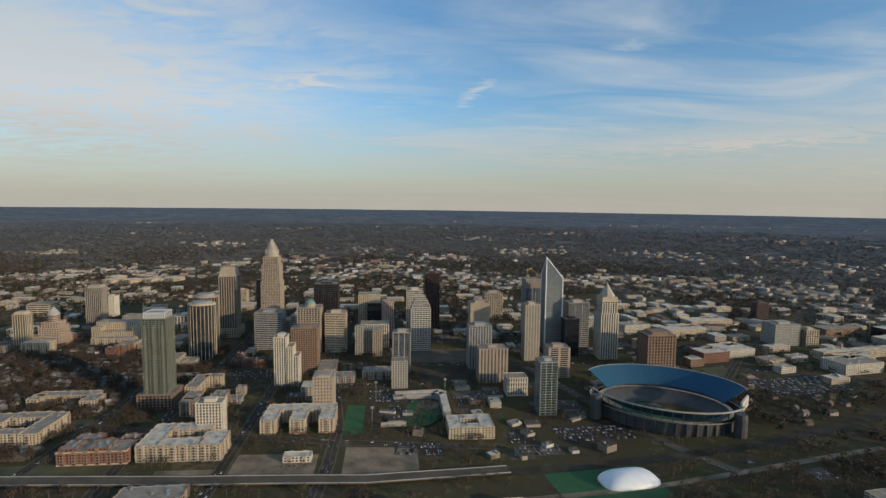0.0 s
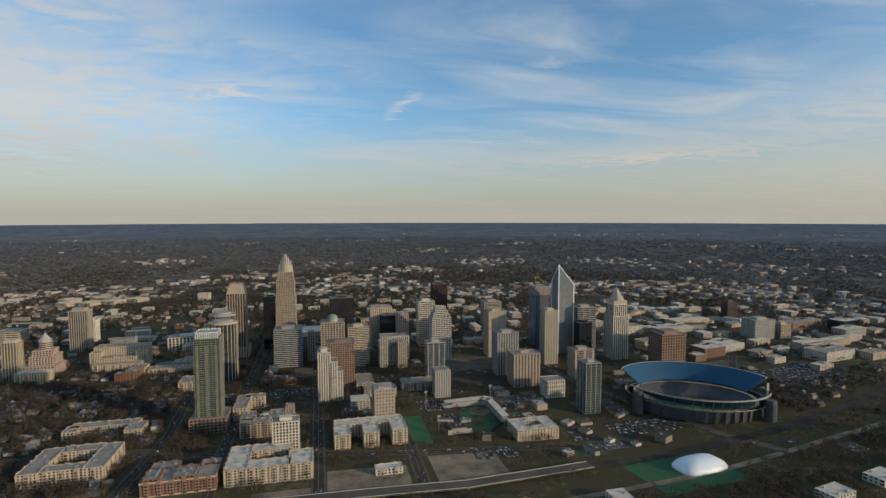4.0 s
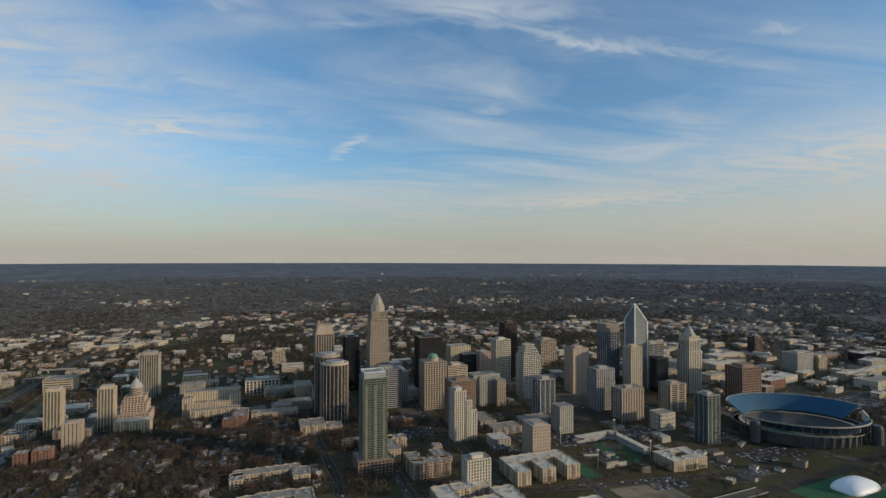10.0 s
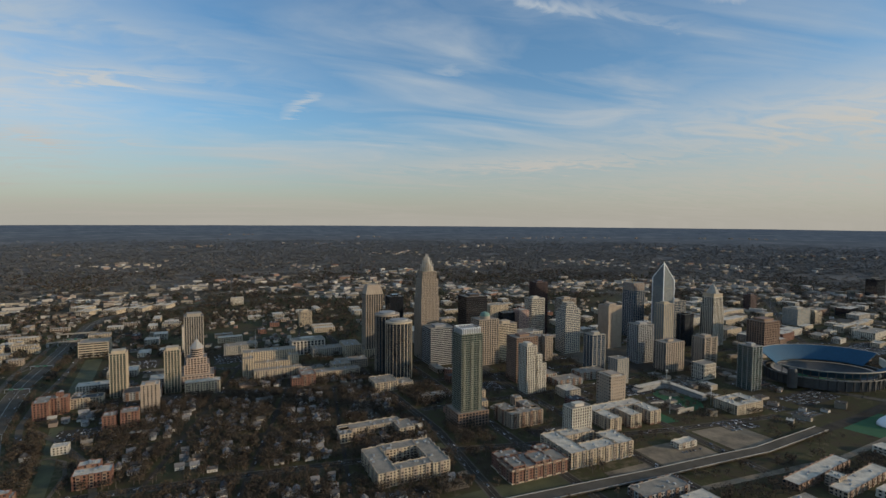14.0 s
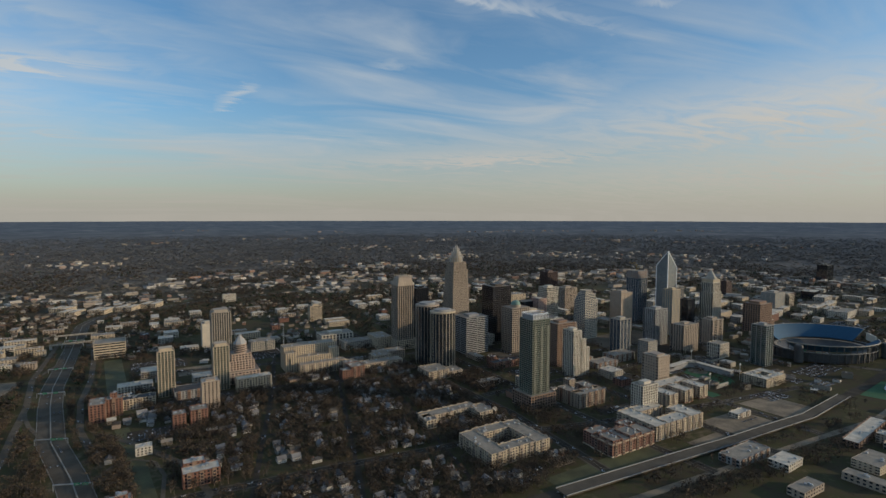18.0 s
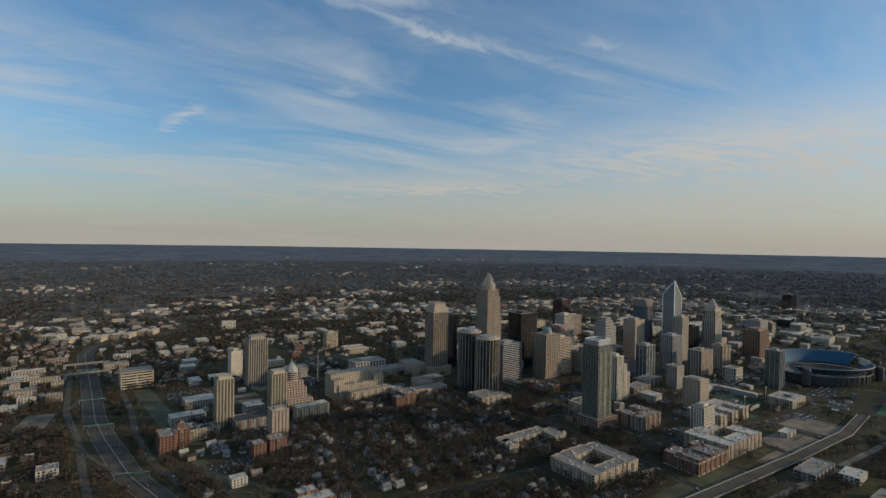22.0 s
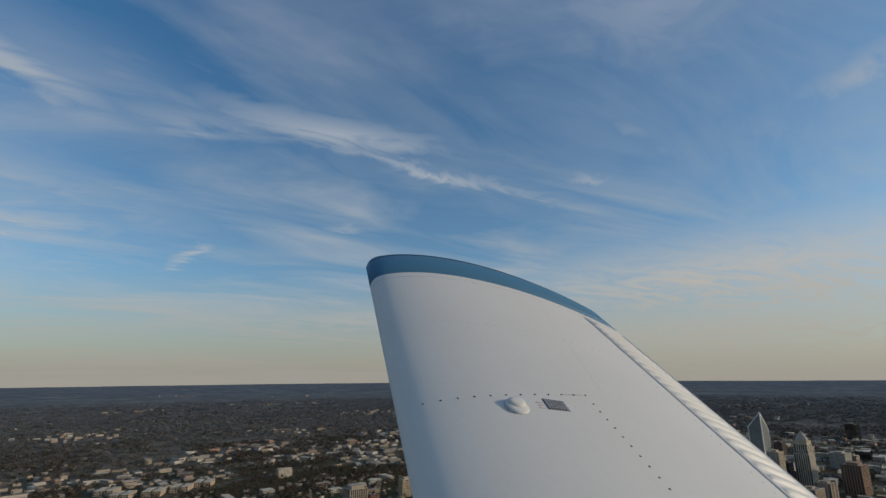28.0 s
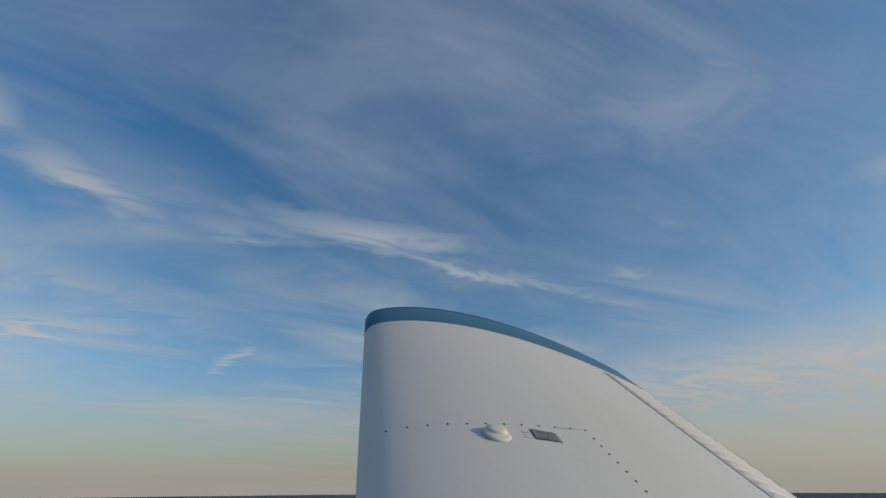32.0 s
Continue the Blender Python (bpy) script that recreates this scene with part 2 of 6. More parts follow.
PAVED = mat("pale_concrete_road", (0.128, 0.104, 0.074), rough=0.95, var=0.22, scale=0.06, spec=0.1)
LINE = mat("worn_white_road_paint", (0.30, 0.28, 0.24), var=0.2)
DIRT = mat("bare_earth", (0.205, 0.150, 0.090), var=0.5, scale=0.05, bump=0.3)
GRASS = mat("winter_grass", (0.082, 0.077, 0.030), var=0.4, scale=0.04, bump=0.3)
TURF = mat("green_turf", (0.03, 0.10, 0.03), var=0.15, scale=0.05)
SHINGLE = mat("grey_shingle", (0.17, 0.155, 0.14), var=0.25, per_piece=1.1)
CLAPBOARD = mat("painted_clapboard", (0.48, 0.44, 0.38), var=0.12, per_piece=0.8)
BARK = mat("grey_bark", (0.09, 0.07, 0.055), var=0.3)
SEATBLUE = mat("bright_blue_seats", (0.012, 0.070, 0.125), rough=0.6, var=0.12, scale=0.4)
TWIGS = island_mat("bare_winter_twigs", [(0.2, (0.036, 0.028, 0.020)), (0.45, (0.064, 0.047, 0.033)), (0.62, (0.108, 0.073, 0.044)), (0.8, (0.058, 0.050, 0.032))], scale=0.012)
PINES = island_mat("dark_evergreen_needles", [(0.2, (0.012, 0.02, 0.01)), (0.8, (0.04, 0.055, 0.025))])
FARWALL = island_mat("assorted_far_walls", [(0.15, (0.22, 0.18, 0.13)), (0.35, (0.42, 0.36, 0.27)), (0.5, (0.25, 0.14, 0.095)), (0.7, (0.52, 0.48, 0.42)), (0.9, (0.34, 0.28, 0.22))], blend=1.0)
FARROOF = island_mat("assorted_far_roofs", [(0.08, (0.07, 0.062, 0.052)), (0.30, (0.23, 0.20, 0.16)), (0.55, (0.54, 0.48, 0.385)), (0.72, (0.30, 0.255, 0.20)), (0.85, (0.12, 0.095, 0.075))], blend=1.0)
FARYARD = island_mat("assorted_far_yards", [(0.2, (0.07, 0.062, 0.05)), (0.5, (0.15, 0.13, 0.10)), (0.75, (0.24, 0.21, 0.165)), (0.9, (0.10, 0.10, 0.055))], blend=1.0)
CARPAINT = mat("car_paint", (0.30, 0.30, 0.31), rough=0.3, var=0.05, per_piece=1.8, spec=0.6)
RUBBERSHADE = mat("black_rubber_and_deck_shade", (0.02, 0.02, 0.02), var=0.1)


# ---- mesh helpers ----
def gz(x, y):
    """Height of the land: level town, a hollow by the stadium, a rim raised to fit the camera's horizon."""
    r = math.hypot(x + 430, y - 90)
    z = -13 * math.exp(-((x - 120) ** 2 + (y - 540) ** 2) / (2 * 150 ** 2))
    if r > 1700:
        z += HORIZON_RISE * ((r - 1700) / 2700) ** 1.55
    if r > 1900:
        z += noise.noise((x * 0.0023, y * 0.0023, 3)) * 1.5 * min(1, (r - 1900) / 600)
    return z


EYE = 216.0


def shrink(x, y):
    """How much the far land is drawn together where it rises, so that the plain reaches the horizon inside its rim."""
    return max(0.05, (EYE - max(0.0, gz(x, y))) / EYE)


def spread_out(x, y):
    """The place on the level plain that a place on the drawn-together land stands for."""
    k = 1 / shrink(x, y)
    return (-430 + (x + 430) * k, 90 + (y - 90) * k)


RIM = [(r, r / shrink(-430 + r, 90)) for r in np.arange(1600, 4400, 25.0)]


def drawn(dist, turn):
    """From a distance and a bearing (degrees) on the plain to a place on the land, and its scale."""
    r = dist if dist < 1600 else float(np.interp(dist, [b for a, b in RIM], [a for a, b in RIM]))
    x, y = -430 + r * math.sin(radians(turn)), 90 + r * math.cos(radians(turn))
    return x, y, shrink(x, y)


CUBE_V = np.array([(x, y, z) for z in (0, 1) for x, y in ((-.5, -.5), (.5, -.5), (.5, .5), (-.5, .5))])
CUBE_F = [(0, 3, 2, 1), (4, 5, 6, 7), (0, 1, 5, 4), (1, 2, 6, 5), (2, 3, 7, 6), (3, 0, 4, 7)]


def mesh_of(name, verts, faces, material, smooth=False):
    me = bpy.data.meshes.new(name)
    me.from_pydata([tuple(v) for v in verts], [], faces)
    me.materials.append(material)
    if smooth:
        me.polygons.foreach_set("use_smooth", [True] * len(me.polygons))
    me.update()
    return me


def boxes(name, rows, material):
    """One mesh of boxes (cx, cy, z0, width, depth, height)."""
    verts, faces = [], []
    for cx, cy, z0, w, d, h in rows:
        k = len(verts)
        verts += [(cx + v[0] * w, cy + v[1] * d, z0 + v[2] * h) for v in CUBE_V]
        faces += [tuple(i + k for i in f) for f in CUBE_F]
    return mesh_of(name, verts, faces, material)


def loft(name, rings, material, smooth=False, caps=True):
    """A skin over rings of points, one above another."""
    n = len(rings[0])
    verts = [p for r in rings for p in r]
    faces = [(k * n + i, k * n + (i + 1) % n, (k + 1) * n + (i + 1) % n, (k + 1) * n + i) for k in range(len(rings) - 1) for i in range(n)]
    if caps:
        faces += [tuple(range(n))[::-1], tuple((len(rings) - 1) * n + i for i in range(n))]
    return mesh_of(name, verts, faces, material, smooth)


def circle(r, z, n=20, cx=0.0, cy=0.0, ry=None):
    return [(cx + r * math.cos(2 * math.pi * i / n), cy + (ry or r) * math.sin(2 * math.pi * i / n), z) for i in range(n)]


def thing(name, x, y, label, category, rot=GRID, group="", z=None, kind=""):
    e = new(name)
    e.empty_display_size = 1
    e.matrix_basis = pose(x, y, gz(x, y) if z is None else z, 0, 0, rot)
    return tagged(e, label, category, group, kind)


def put(name, mesh, parent, loc=(0, 0, 0), label="", rz=0.0):
    ob = new(name, mesh)
    ob.parent = parent
    ob.matrix_basis = pose(*loc, 0, 0, rz)
    return tagged(ob, label) if label else ob


def shell(parent, w, d, h, wall, glass, floors, nx, ny, pier=0.8, band=0.9, z0=0.0, cx=0.0, cy=0.0, proud=0.35, roof=ROOF, split=True, parapet=1.0):
    """A storeyed body: dark glazing behind floor bands and piers, with a flat roof inside a parapet."""
    put("glazing", boxes("glazing", [(0, 0, 0, w - 2 * proud, d - 2 * proud, h)], glass), parent, (cx, cy, z0))
    step = h / floors
    ring = [(0, -d / 2 + proud / 2, 0, w, proud, band), (0, d / 2 - proud / 2, 0, w, proud, band),
            (-w / 2 + proud / 2, 0, 0, proud, d - 2 * proud, band), (w / 2 - proud / 2, 0, 0, proud, d - 2 * proud, band)]
    spots = [(-w / 2 + pier / 2 + (w - pier) * i / nx, s * (d / 2 - proud / 2 + 0.05)) for i in range(nx + 1) for s in (-1, 1)] if pier else []
    sides = [(s * (w / 2 - proud / 2 + 0.05), -d / 2 + pier / 2 + (d - pier) * i / ny) for i in range(1, ny) for s in (-1, 1)] if pier else []
    if split:
        if band:
            bm = boxes("spandrel", ring, wall)
            for k in range(floors):
                put("spandrel", bm, parent, (cx, cy, z0 + k * step))
        if pier:
            pm, qm = boxes("pier", [(0, 0, 0, pier, proud + 0.1, h)], wall), boxes("pier", [(0, 0, 0, proud + 0.1, pier, h)], wall)
            for x, y in spots:
                put("pier", pm, parent, (cx + x, cy + y, z0))
            for x, y in sides:
                put("pier", qm, parent, (cx + x, cy + y, z0))
    else:
        rows = [(x, y, k * step, a, b, c) for k in range(floors) for x, y, _, a, b, c in ring] if band else []
        rows += [(x, y, 0, pier, proud + 0.1, h) for x, y in spots] + [(x, y, 0, proud + 0.1, pier, h) for x, y in sides]
        if rows:
            put("facade", boxes("facade", rows, wall), parent, (cx, cy, z0))["kind"] = "stuff"
    rows = [(x, y, 0, a, b, parapet) for x, y, _, a, b, c in ring]
    put("parapet", boxes("parapet", rows, wall), parent, (cx, cy, z0 + h))
    put("roof", boxes("roof", [(0, 0, 0, w - 2 * proud - 0.1, d - 2 * proud - 0.1, 0.3)], roof), parent, (cx, cy, z0 + h + 0.01))


def plant(parent, w, d, h, z0, wall, cx=0.0, cy=0.0):
    put("plant_room", boxes("plant_room", [(0, 0, 0, w, d, h), (0, 0, h, w * 1.04, d * 1.04, 0.25)], wall), parent, (cx, cy, z0))


def units(parent, w, d, z0, count, seed, cx=0.0, cy=0.0):
    """Air handlers on a roof."""
    rng = random.Random(seed)
    um = boxes("air_handler", [(0, 0, 0, 1.6, 2.4, 1.1), (0, 0, 1.1, 1.2, 1.2, 0.35)], METAL)
    for _ in range(count):
        put("air_handler", um, parent, (cx + rng.uniform(-.38, .38) * w, cy + rng.uniform(-.38, .38) * d, z0 + 0.3), rz=rng.choice((0, 90)))


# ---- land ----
def haze_share(dist):
    """Share of distance haze painted into the land's colour, growing far out on the plain."""
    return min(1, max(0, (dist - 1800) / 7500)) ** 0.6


def ground_sheet():
    verts, faces, rings, n = [(-430, 90, gz(-430, 90))], [], [], 240
    r = 12.0
    while r < 4400:
        rings.append(r)
        r += 14 if r < 1500 else 30
    rings.append(4400)
    for r in rings:
        for i in range(n):
            a = 2 * math.pi * i / n
            x, y = -430 + r * math.cos(a), 90 + r * math.sin(a)
            z = gz(x, y)
            verts.append((x, y, z))
    for i in range(n):
        faces.append((0, 1 + i, 1 + (i + 1) % n))
    for k in range(len(rings) - 1):
        for i in range(n):
            a, b = 1 + k * n, 1 + (k + 1) * n
            faces.append((a + i, b + i, b + (i + 1) % n, a + (i + 1) % n))
    return verts, faces


LAND = bpy.data.materials.new("winter_land_and_haze")
LAND.use_nodes = True
n_, l_ = LAND.node_tree.nodes, LAND.node_tree.links
g_ = nd(n_, "ShaderNodeAttribute")
g_.attribute_name = "plain"
w_ = nd(n_, "ShaderNodeAttribute")
w_.attribute_name = "woods_haze"
tones_ = []
for sc_, dt_ in ((0.0016, 5), (0.006, 6), (0.035, 5), (0.11, 4)):
    q = nd(n_, "ShaderNodeTexNoise", Scale=sc_, Detail=dt_, Roughness=0.68)
    l_.new(g_.outputs["Vector"], q.inputs["Vector"])
    tones_.append(q.outputs[0])
f_ = math_node(n_, l_, "ADD", math_node(n_, l_, "MULTIPLY", tones_[1], 0.4), math_node(n_, l_, "ADD", math_node(n_, l_, "MULTIPLY", tones_[2], 0.25), math_node(n_, l_, "MULTIPLY", tones_[3], 0.35)))
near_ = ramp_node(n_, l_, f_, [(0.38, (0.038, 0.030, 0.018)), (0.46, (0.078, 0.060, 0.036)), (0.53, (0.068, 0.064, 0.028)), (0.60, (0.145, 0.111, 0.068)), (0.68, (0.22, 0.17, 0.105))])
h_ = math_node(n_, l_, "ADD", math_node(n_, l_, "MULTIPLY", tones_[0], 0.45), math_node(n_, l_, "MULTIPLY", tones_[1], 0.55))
# far tones painted paler, then blue-grey with distance, in place of haze
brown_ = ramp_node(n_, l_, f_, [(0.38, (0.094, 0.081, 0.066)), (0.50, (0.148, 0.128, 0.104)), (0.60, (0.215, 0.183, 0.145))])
farhaze_ = ramp_node(n_, l_, h_, [(0.40, (0.072, 0.089, 0.106)), (0.50, (0.112, 0.130, 0.146)), (0.60, (0.195, 0.202, 0.203))])
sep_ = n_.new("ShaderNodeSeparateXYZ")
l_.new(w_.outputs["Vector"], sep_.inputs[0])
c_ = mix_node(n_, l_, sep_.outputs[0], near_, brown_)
c_ = mix_node(n_, l_, sep_.outputs[1], c_, farhaze_)
l_.new(c_, n_["Principled BSDF"].inputs["Base Color"])
n_["Principled BSDF"].inputs["Roughness"].default_value = 0.95
n_["Principled BSDF"].inputs["Specular IOR Level"].default_value = 0.06
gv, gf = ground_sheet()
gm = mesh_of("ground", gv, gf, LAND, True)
plain_, woodhaze_ = gm.attributes.new("plain", "FLOAT_VECTOR", "POINT"), gm.attributes.new("woods_haze", "FLOAT_VECTOR", "POINT")
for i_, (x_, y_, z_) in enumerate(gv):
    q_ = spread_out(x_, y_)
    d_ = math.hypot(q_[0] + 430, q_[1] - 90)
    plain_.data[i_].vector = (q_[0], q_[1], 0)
    # share of far woods, then share of haze put into the colour
    woodhaze_.data[i_].vector = (min(1, max(0, (d_ - 1350) / 700)), haze_share(d_), 0)
tagged(new("ground", gm), "brown winter land with painted haze towards its horizon", "ground", kind="structure")


STREETS, LOTS = [], []


def strip(name, pts, width, material, label, category="road", lift=0.12, kind="structure", step=12.0, offset=0.0):
    """A ribbon along a line that follows the land."""
    line = []
    for (x0, y0), (x1, y1) in zip(pts, pts[1:]):
        k = max(1, int(math.hypot(x1 - x0, y1 - y0) / step))
        line += [(x0 + (x1 - x0) * i / k, y0 + (y1 - y0) * i / k) for i in range(k)]
    line.append(pts[-1])
    verts, faces = [], []
    for i, (x, y) in enumerate(line):
        a, b = line[max(0, i - 1)], line[min(len(line) - 1, i + 1)]
        t = Vector((b[0] - a[0], b[1] - a[1])).normalized()
        nx, ny = -t.y, t.x
        for s in (-0.5, 0.5):
            px, py = x + nx * (s * width + offset), y + ny * (s * width + offset)
            verts.append((px, py, gz(px, py) + lift))
        if i:
            k = 2 * i
            faces.append((k - 2, k, k + 1, k - 1))
    ob = new(name, mesh_of(name, verts, faces, material))
    return tagged(ob, label, category, kind=kind)


def patch(name, x, y, w, d, material, label, rot=GRID, lift=0.08, category="ground"):
    """A lot or lawn laid on the land."""
    verts, faces, m = [], [], pose(x, y, 0, 0, 0, rot)
    if name == "car_park" and material is not DIRT:
        LOTS.append((x, y, w, d, rot))
    nx, ny = max(1, int(w / 15)), max(1, int(d / 15))
    for j in range(ny + 1):
        for i in range(nx + 1):
            p = m @ Vector((-w / 2 + w * i / nx, -d / 2 + d * j / ny, 0))
            verts.append((p.x, p.y, gz(p.x, p.y) + lift))
    faces = [(j * (nx + 1) + i, j * (nx + 1) + i + 1, (j + 1) * (nx + 1) + i + 1, (j + 1) * (nx + 1) + i) for j in range(ny) for i in range(nx)]
    return tagged(new(name, mesh_of(name, verts, faces, material)), label, category, kind="structure")


# ---- towers of the centre ----
def tower(name, label, x, y, w, d, h, wall, glass, floors, nx, ny, rot=GRID, pier=0.8, band=0.9, roof=ROOF, cap=0.45, cap_h=3.0, podium=None, z=None, **kw):
    t = thing(name, x, y, label, "tower", rot, z=z)
    shell(t, w, d, h, wall, glass, floors, nx, ny, pier, band, roof=roof, **kw)
    if cap:
        plant(t, w * cap, d * cap, cap_h, h + 0.3, wall)
    if podium:
        pw, pd, ph, pm = podium
        shell(t, pw, pd, ph, pm, GLASS, max(2, int(ph / 2.6)), max(3, int(pw / 4)), max(3, int(pd / 4)), 1.2, 1.0, split=False)
    return t


CROWNSTEEL = mat("cream_crown_steel", (0.52, 0.46, 0.38), rough=0.5, var=0.08)


def crown_tower():
    """The tallest tower: stepped shafts under a crown of upright blades."""
    t = thing("skyscraper", -272, 821, "tall tan granite skyscraper with stepped top and pale crown", "tower")
    shell(t, 30, 30, 96, TAN, GLASS, 38, 12, 12, 1.0, 0.9, proud=0.4)
    shell(t, 27, 27, 28, TAN, GLASS, 11, 10, 10, 1.0, 0.9, z0=96, proud=0.4)
    shell(t, 23, 23, 12, TAN, GLASS, 5, 8, 8, 1.0, 0.9, z0=124, proud=0.4)
    for k, (r, n, hh) in enumerate(((10.2, 16, 12), (7.6, 14, 18), (5.0, 10, 23), (2.2, 6, 28))):
        put("crown_core", loft("crown_core", [circle(r - 0.8, 0, n), circle(r - 1.0, hh * 0.62, n)], CREAM), t, (0, 0, 136))
        bm = boxes("crown_blade", [(0, 0, 0, 0.5, 1.1, hh * 0.9), (0, 0, hh * 0.9, 0.3, 0.6, hh * 0.1)], CROWNSTEEL)
        for i in range(n):
            a = 2 * math.pi * i / n
            put("crown_blade", bm, t, (r * math.cos(a), r * math.sin(a), 136), rz=math.degrees(a))
    return t


def mansard_tower():
    """Slim banded tower with chamfered glass top."""
    t = thing("skyscraper", -353, 850, "slim tan skyscraper with dark bays and chamfered top", "tower")
    shell(t, 28, 24, 100, TAN, GLASS, 30, 7, 6, 1.1, 0.4, proud=0.4)
    r0 = [(-14, -12, 0), (14, -12, 0), (14, 12, 0), (-14, 12, 0)]
    r1 = [(-11, -9.5, 11), (11, -9.5, 11), (11, 9.5, 11), (-11, 9.5, 11)]
    r2 = [(-8, -7, 14.5), (8, -7, 14.5), (8, 7, 14.5), (-8, 7, 14.5)]
    put("sloped_roof", loft("sloped_roof", [r0, r1, r2], TAN), t, (0, 0, 100.4))
    rb = boxes("roof_rib", [(0, 0, 0, 0.7, 0.7, 18.2)], CREAM)
    for i in range(7):
        for s in (-1, 1):
            o = put("roof_rib", rb, t)
            o.matrix_basis = pose(-13.2 + 26.4 * i / 6, s * 12, 100.4, 0, 0, 0) @ pose(0, 0, 0, s * 16, -(-13.2 + 26.4 * i / 6) * 0.9, 0)
    shell(t, 36, 34, 14, CREAM, GLASS, 5, 9, 8, 1.2, 1.0, split=False)
    return t


def handle_tower():
    """Glass tower whose white frame rises into an open handle over a slanted cut."""
    t = thing("skyscraper", 172, 800, "glass skyscraper with white frame and slanted open crown", "tower")
    t.matrix_basis = t.matrix_basis @ Matrix.Diagonal((0.87, 0.87, 1.0, 1.0))
    w, d, h = 30, 28, 122
    put("glazing", boxes("glazing", [(0, 0, 0, w, d, h - 22)], PALEGLASS), t)
    verts = [(-15, -14, 100), (15, -14, 100), (15, 14, 100), (-15, 14, 100), (-15, -14, 146), (15, -14, 114), (15, 14, 106), (-15, 14, 118)]
    put("slanted_top", mesh_of("slanted_top", verts, [(0, 3, 2, 1), (4, 5, 6, 7), (0, 1, 5, 4), (1, 2, 6, 5), (2, 3, 7, 6), (3, 0, 4, 7)], PALEGLASS), t)
    bm = boxes("floor_line", [(0, -14.1, 0, 30, 0.2, 0.4), (0, 14.1, 0, 30, 0.2, 0.4), (-15.1, 0, 0, 0.2, 28, 0.4), (15.1, 0, 0, 0.2, 28, 0.4)], LIGHTGREY)
    for k in range(36):
        put("floor_line", bm, t, (0, 0, 4 + k * 2.8))
    for sx in (-1, 1):
        for sy in (-1, 1):
            top = {(-1, -1): 147, (1, -1): 115, (1, 1): 107, (-1, 1): 119}[sx, sy]
            put("frame_post", boxes("frame_post", [(0, 0, 0, 1.5, 1.5, top)], WHITESTEEL), t, (sx * 15.2, sy * 14.2, 0))
    for a, b in ((Vector((-15.2, -14.2, 146)), Vector((15.2, -14.2, 114))), (Vector((-15.2, -14.2, 146)), Vector((-15.2, 14.2, 118))), (Vector((-15.2, 14.2, 118)), Vector((15.2, 14.2, 106))), (Vector((15.2, -14.2, 114)), Vector((15.2, 14.2, 106)))):
        ln = (b - a).length
        o = put("frame_rake", boxes("frame_rake", [(0, 0, 0, 1.4, 1.4, ln)], WHITESTEEL), t)
        o.matrix_basis = Matrix.Translation(a) @ (b - a).to_track_quat("Z", "Y").to_matrix().to_4x4()
    return t


def domed_tower():
    """Square tower with pale piers, set-back lantern and faceted roof."""
    t = thing("skyscraper", 246, 760, "cream pier tower with faceted pyramid roof", "tower")
    t.matrix_basis = t.matrix_basis @ Matrix.Diagonal((0.87, 0.87, 1.0, 1.0))
    shell(t, 31, 31, 68, WHITE, BLACKGLASS, 24, 7, 7, 1.7, 0.3, proud=0.6)
    shell(t, 27, 27, 18, WHITE, BLACKGLASS, 6, 6, 6, 1.5, 0.4, z0=68, proud=0.4)
    shell(t, 26, 26, 6, CREAM, CREAM, 2, 6, 6, 1.4, 0.9, z0=86, proud=0.3)
    rings = [circle(13, 0, 8), circle(10.5, 4.5, 8), circle(9.4, 5, 8), circle(6, 10.5, 8), circle(5.2, 11, 8), circle(0.5, 18, 8)]
    put("pyramid_roof", loft("pyramid_roof", rings, LIGHTGREY), t, (0, 0, 93), rz=22.5)
    rb = boxes("roof_rib", [(0, 0, 0, 0.4, 0.4, 3)], WHITESTEEL)
    put("finial", rb, t, (0, 0, 110.5))
    return t


STUCCO = mat("warm_grey_panel", (0.36, 0.30, 0.23), var=0.1)
ROSE = mat("rose_cream_stone", (0.46, 0.335, 0.25), var=0.1)


def stepped_dome_tower():
    """Pink tower in set-backs under a pointed eight-sided roof."""
    t = thing("apartment_tower", -600, 787, "pink stepped tower with banded drum and grey pointed roof", "tower")
    shell(t, 40, 34, 14, ROSE, GLASS, 5, 9, 8, 1.4, 1.1, split=False, cy=-6)
    shell(t, 30, 28, 26, ROSE, GLASS, 9, 8, 7, 1.2, 1.1, split=False)
    shell(t, 24, 22, 34, ROSE, GLASS, 12, 6, 6, 1.2, 1.1)
    put("drum_glazing", loft("drum_glazing", [circle(7.4, 0), circle(7.4, 12)], GLASS), t, (0, 0, 34))
    bm = loft("drum_band", [circle(8.0, 0), circle(8.0, 1.2)], ROSE)
    for k in range(5):
        put("drum_band", bm, t, (0, 0, 34.4 + 2.6 * k))
    slate = mat("grey_metal_roof", (0.34, 0.33, 0.30), rough=0.5, var=0.08)
    put("spire_roof", loft("spire_roof", [circle(8.4, 0, 8), circle(8.2, 0.8, 8), circle(4.4, 6.2, 8), circle(4.0, 6.4, 8), circle(0.3, 12.0, 8)], slate), t, (0, 0, 46.2))
    rib = loft("roof_rib", [circle(0.22, 0, 5), circle(0.12, 14.0, 5)], ROSE)
    for k in range(8):
        o = put("roof_rib", rib, t)
        o.matrix_basis = pose(0, 0, 47.0, 0, 0, 45 * k) @ pose(8.2, 0, 0, 0, -36, 0)
    put("finial", loft("finial", [circle(0.3, 0, 6), circle(0.05, 4, 6)], METAL), t, (0, 0, 58.0))
    return t


DARKBAND = mat("dark_floor_band", (0.085, 0.078, 0.068), rough=0.5, var=0.1)


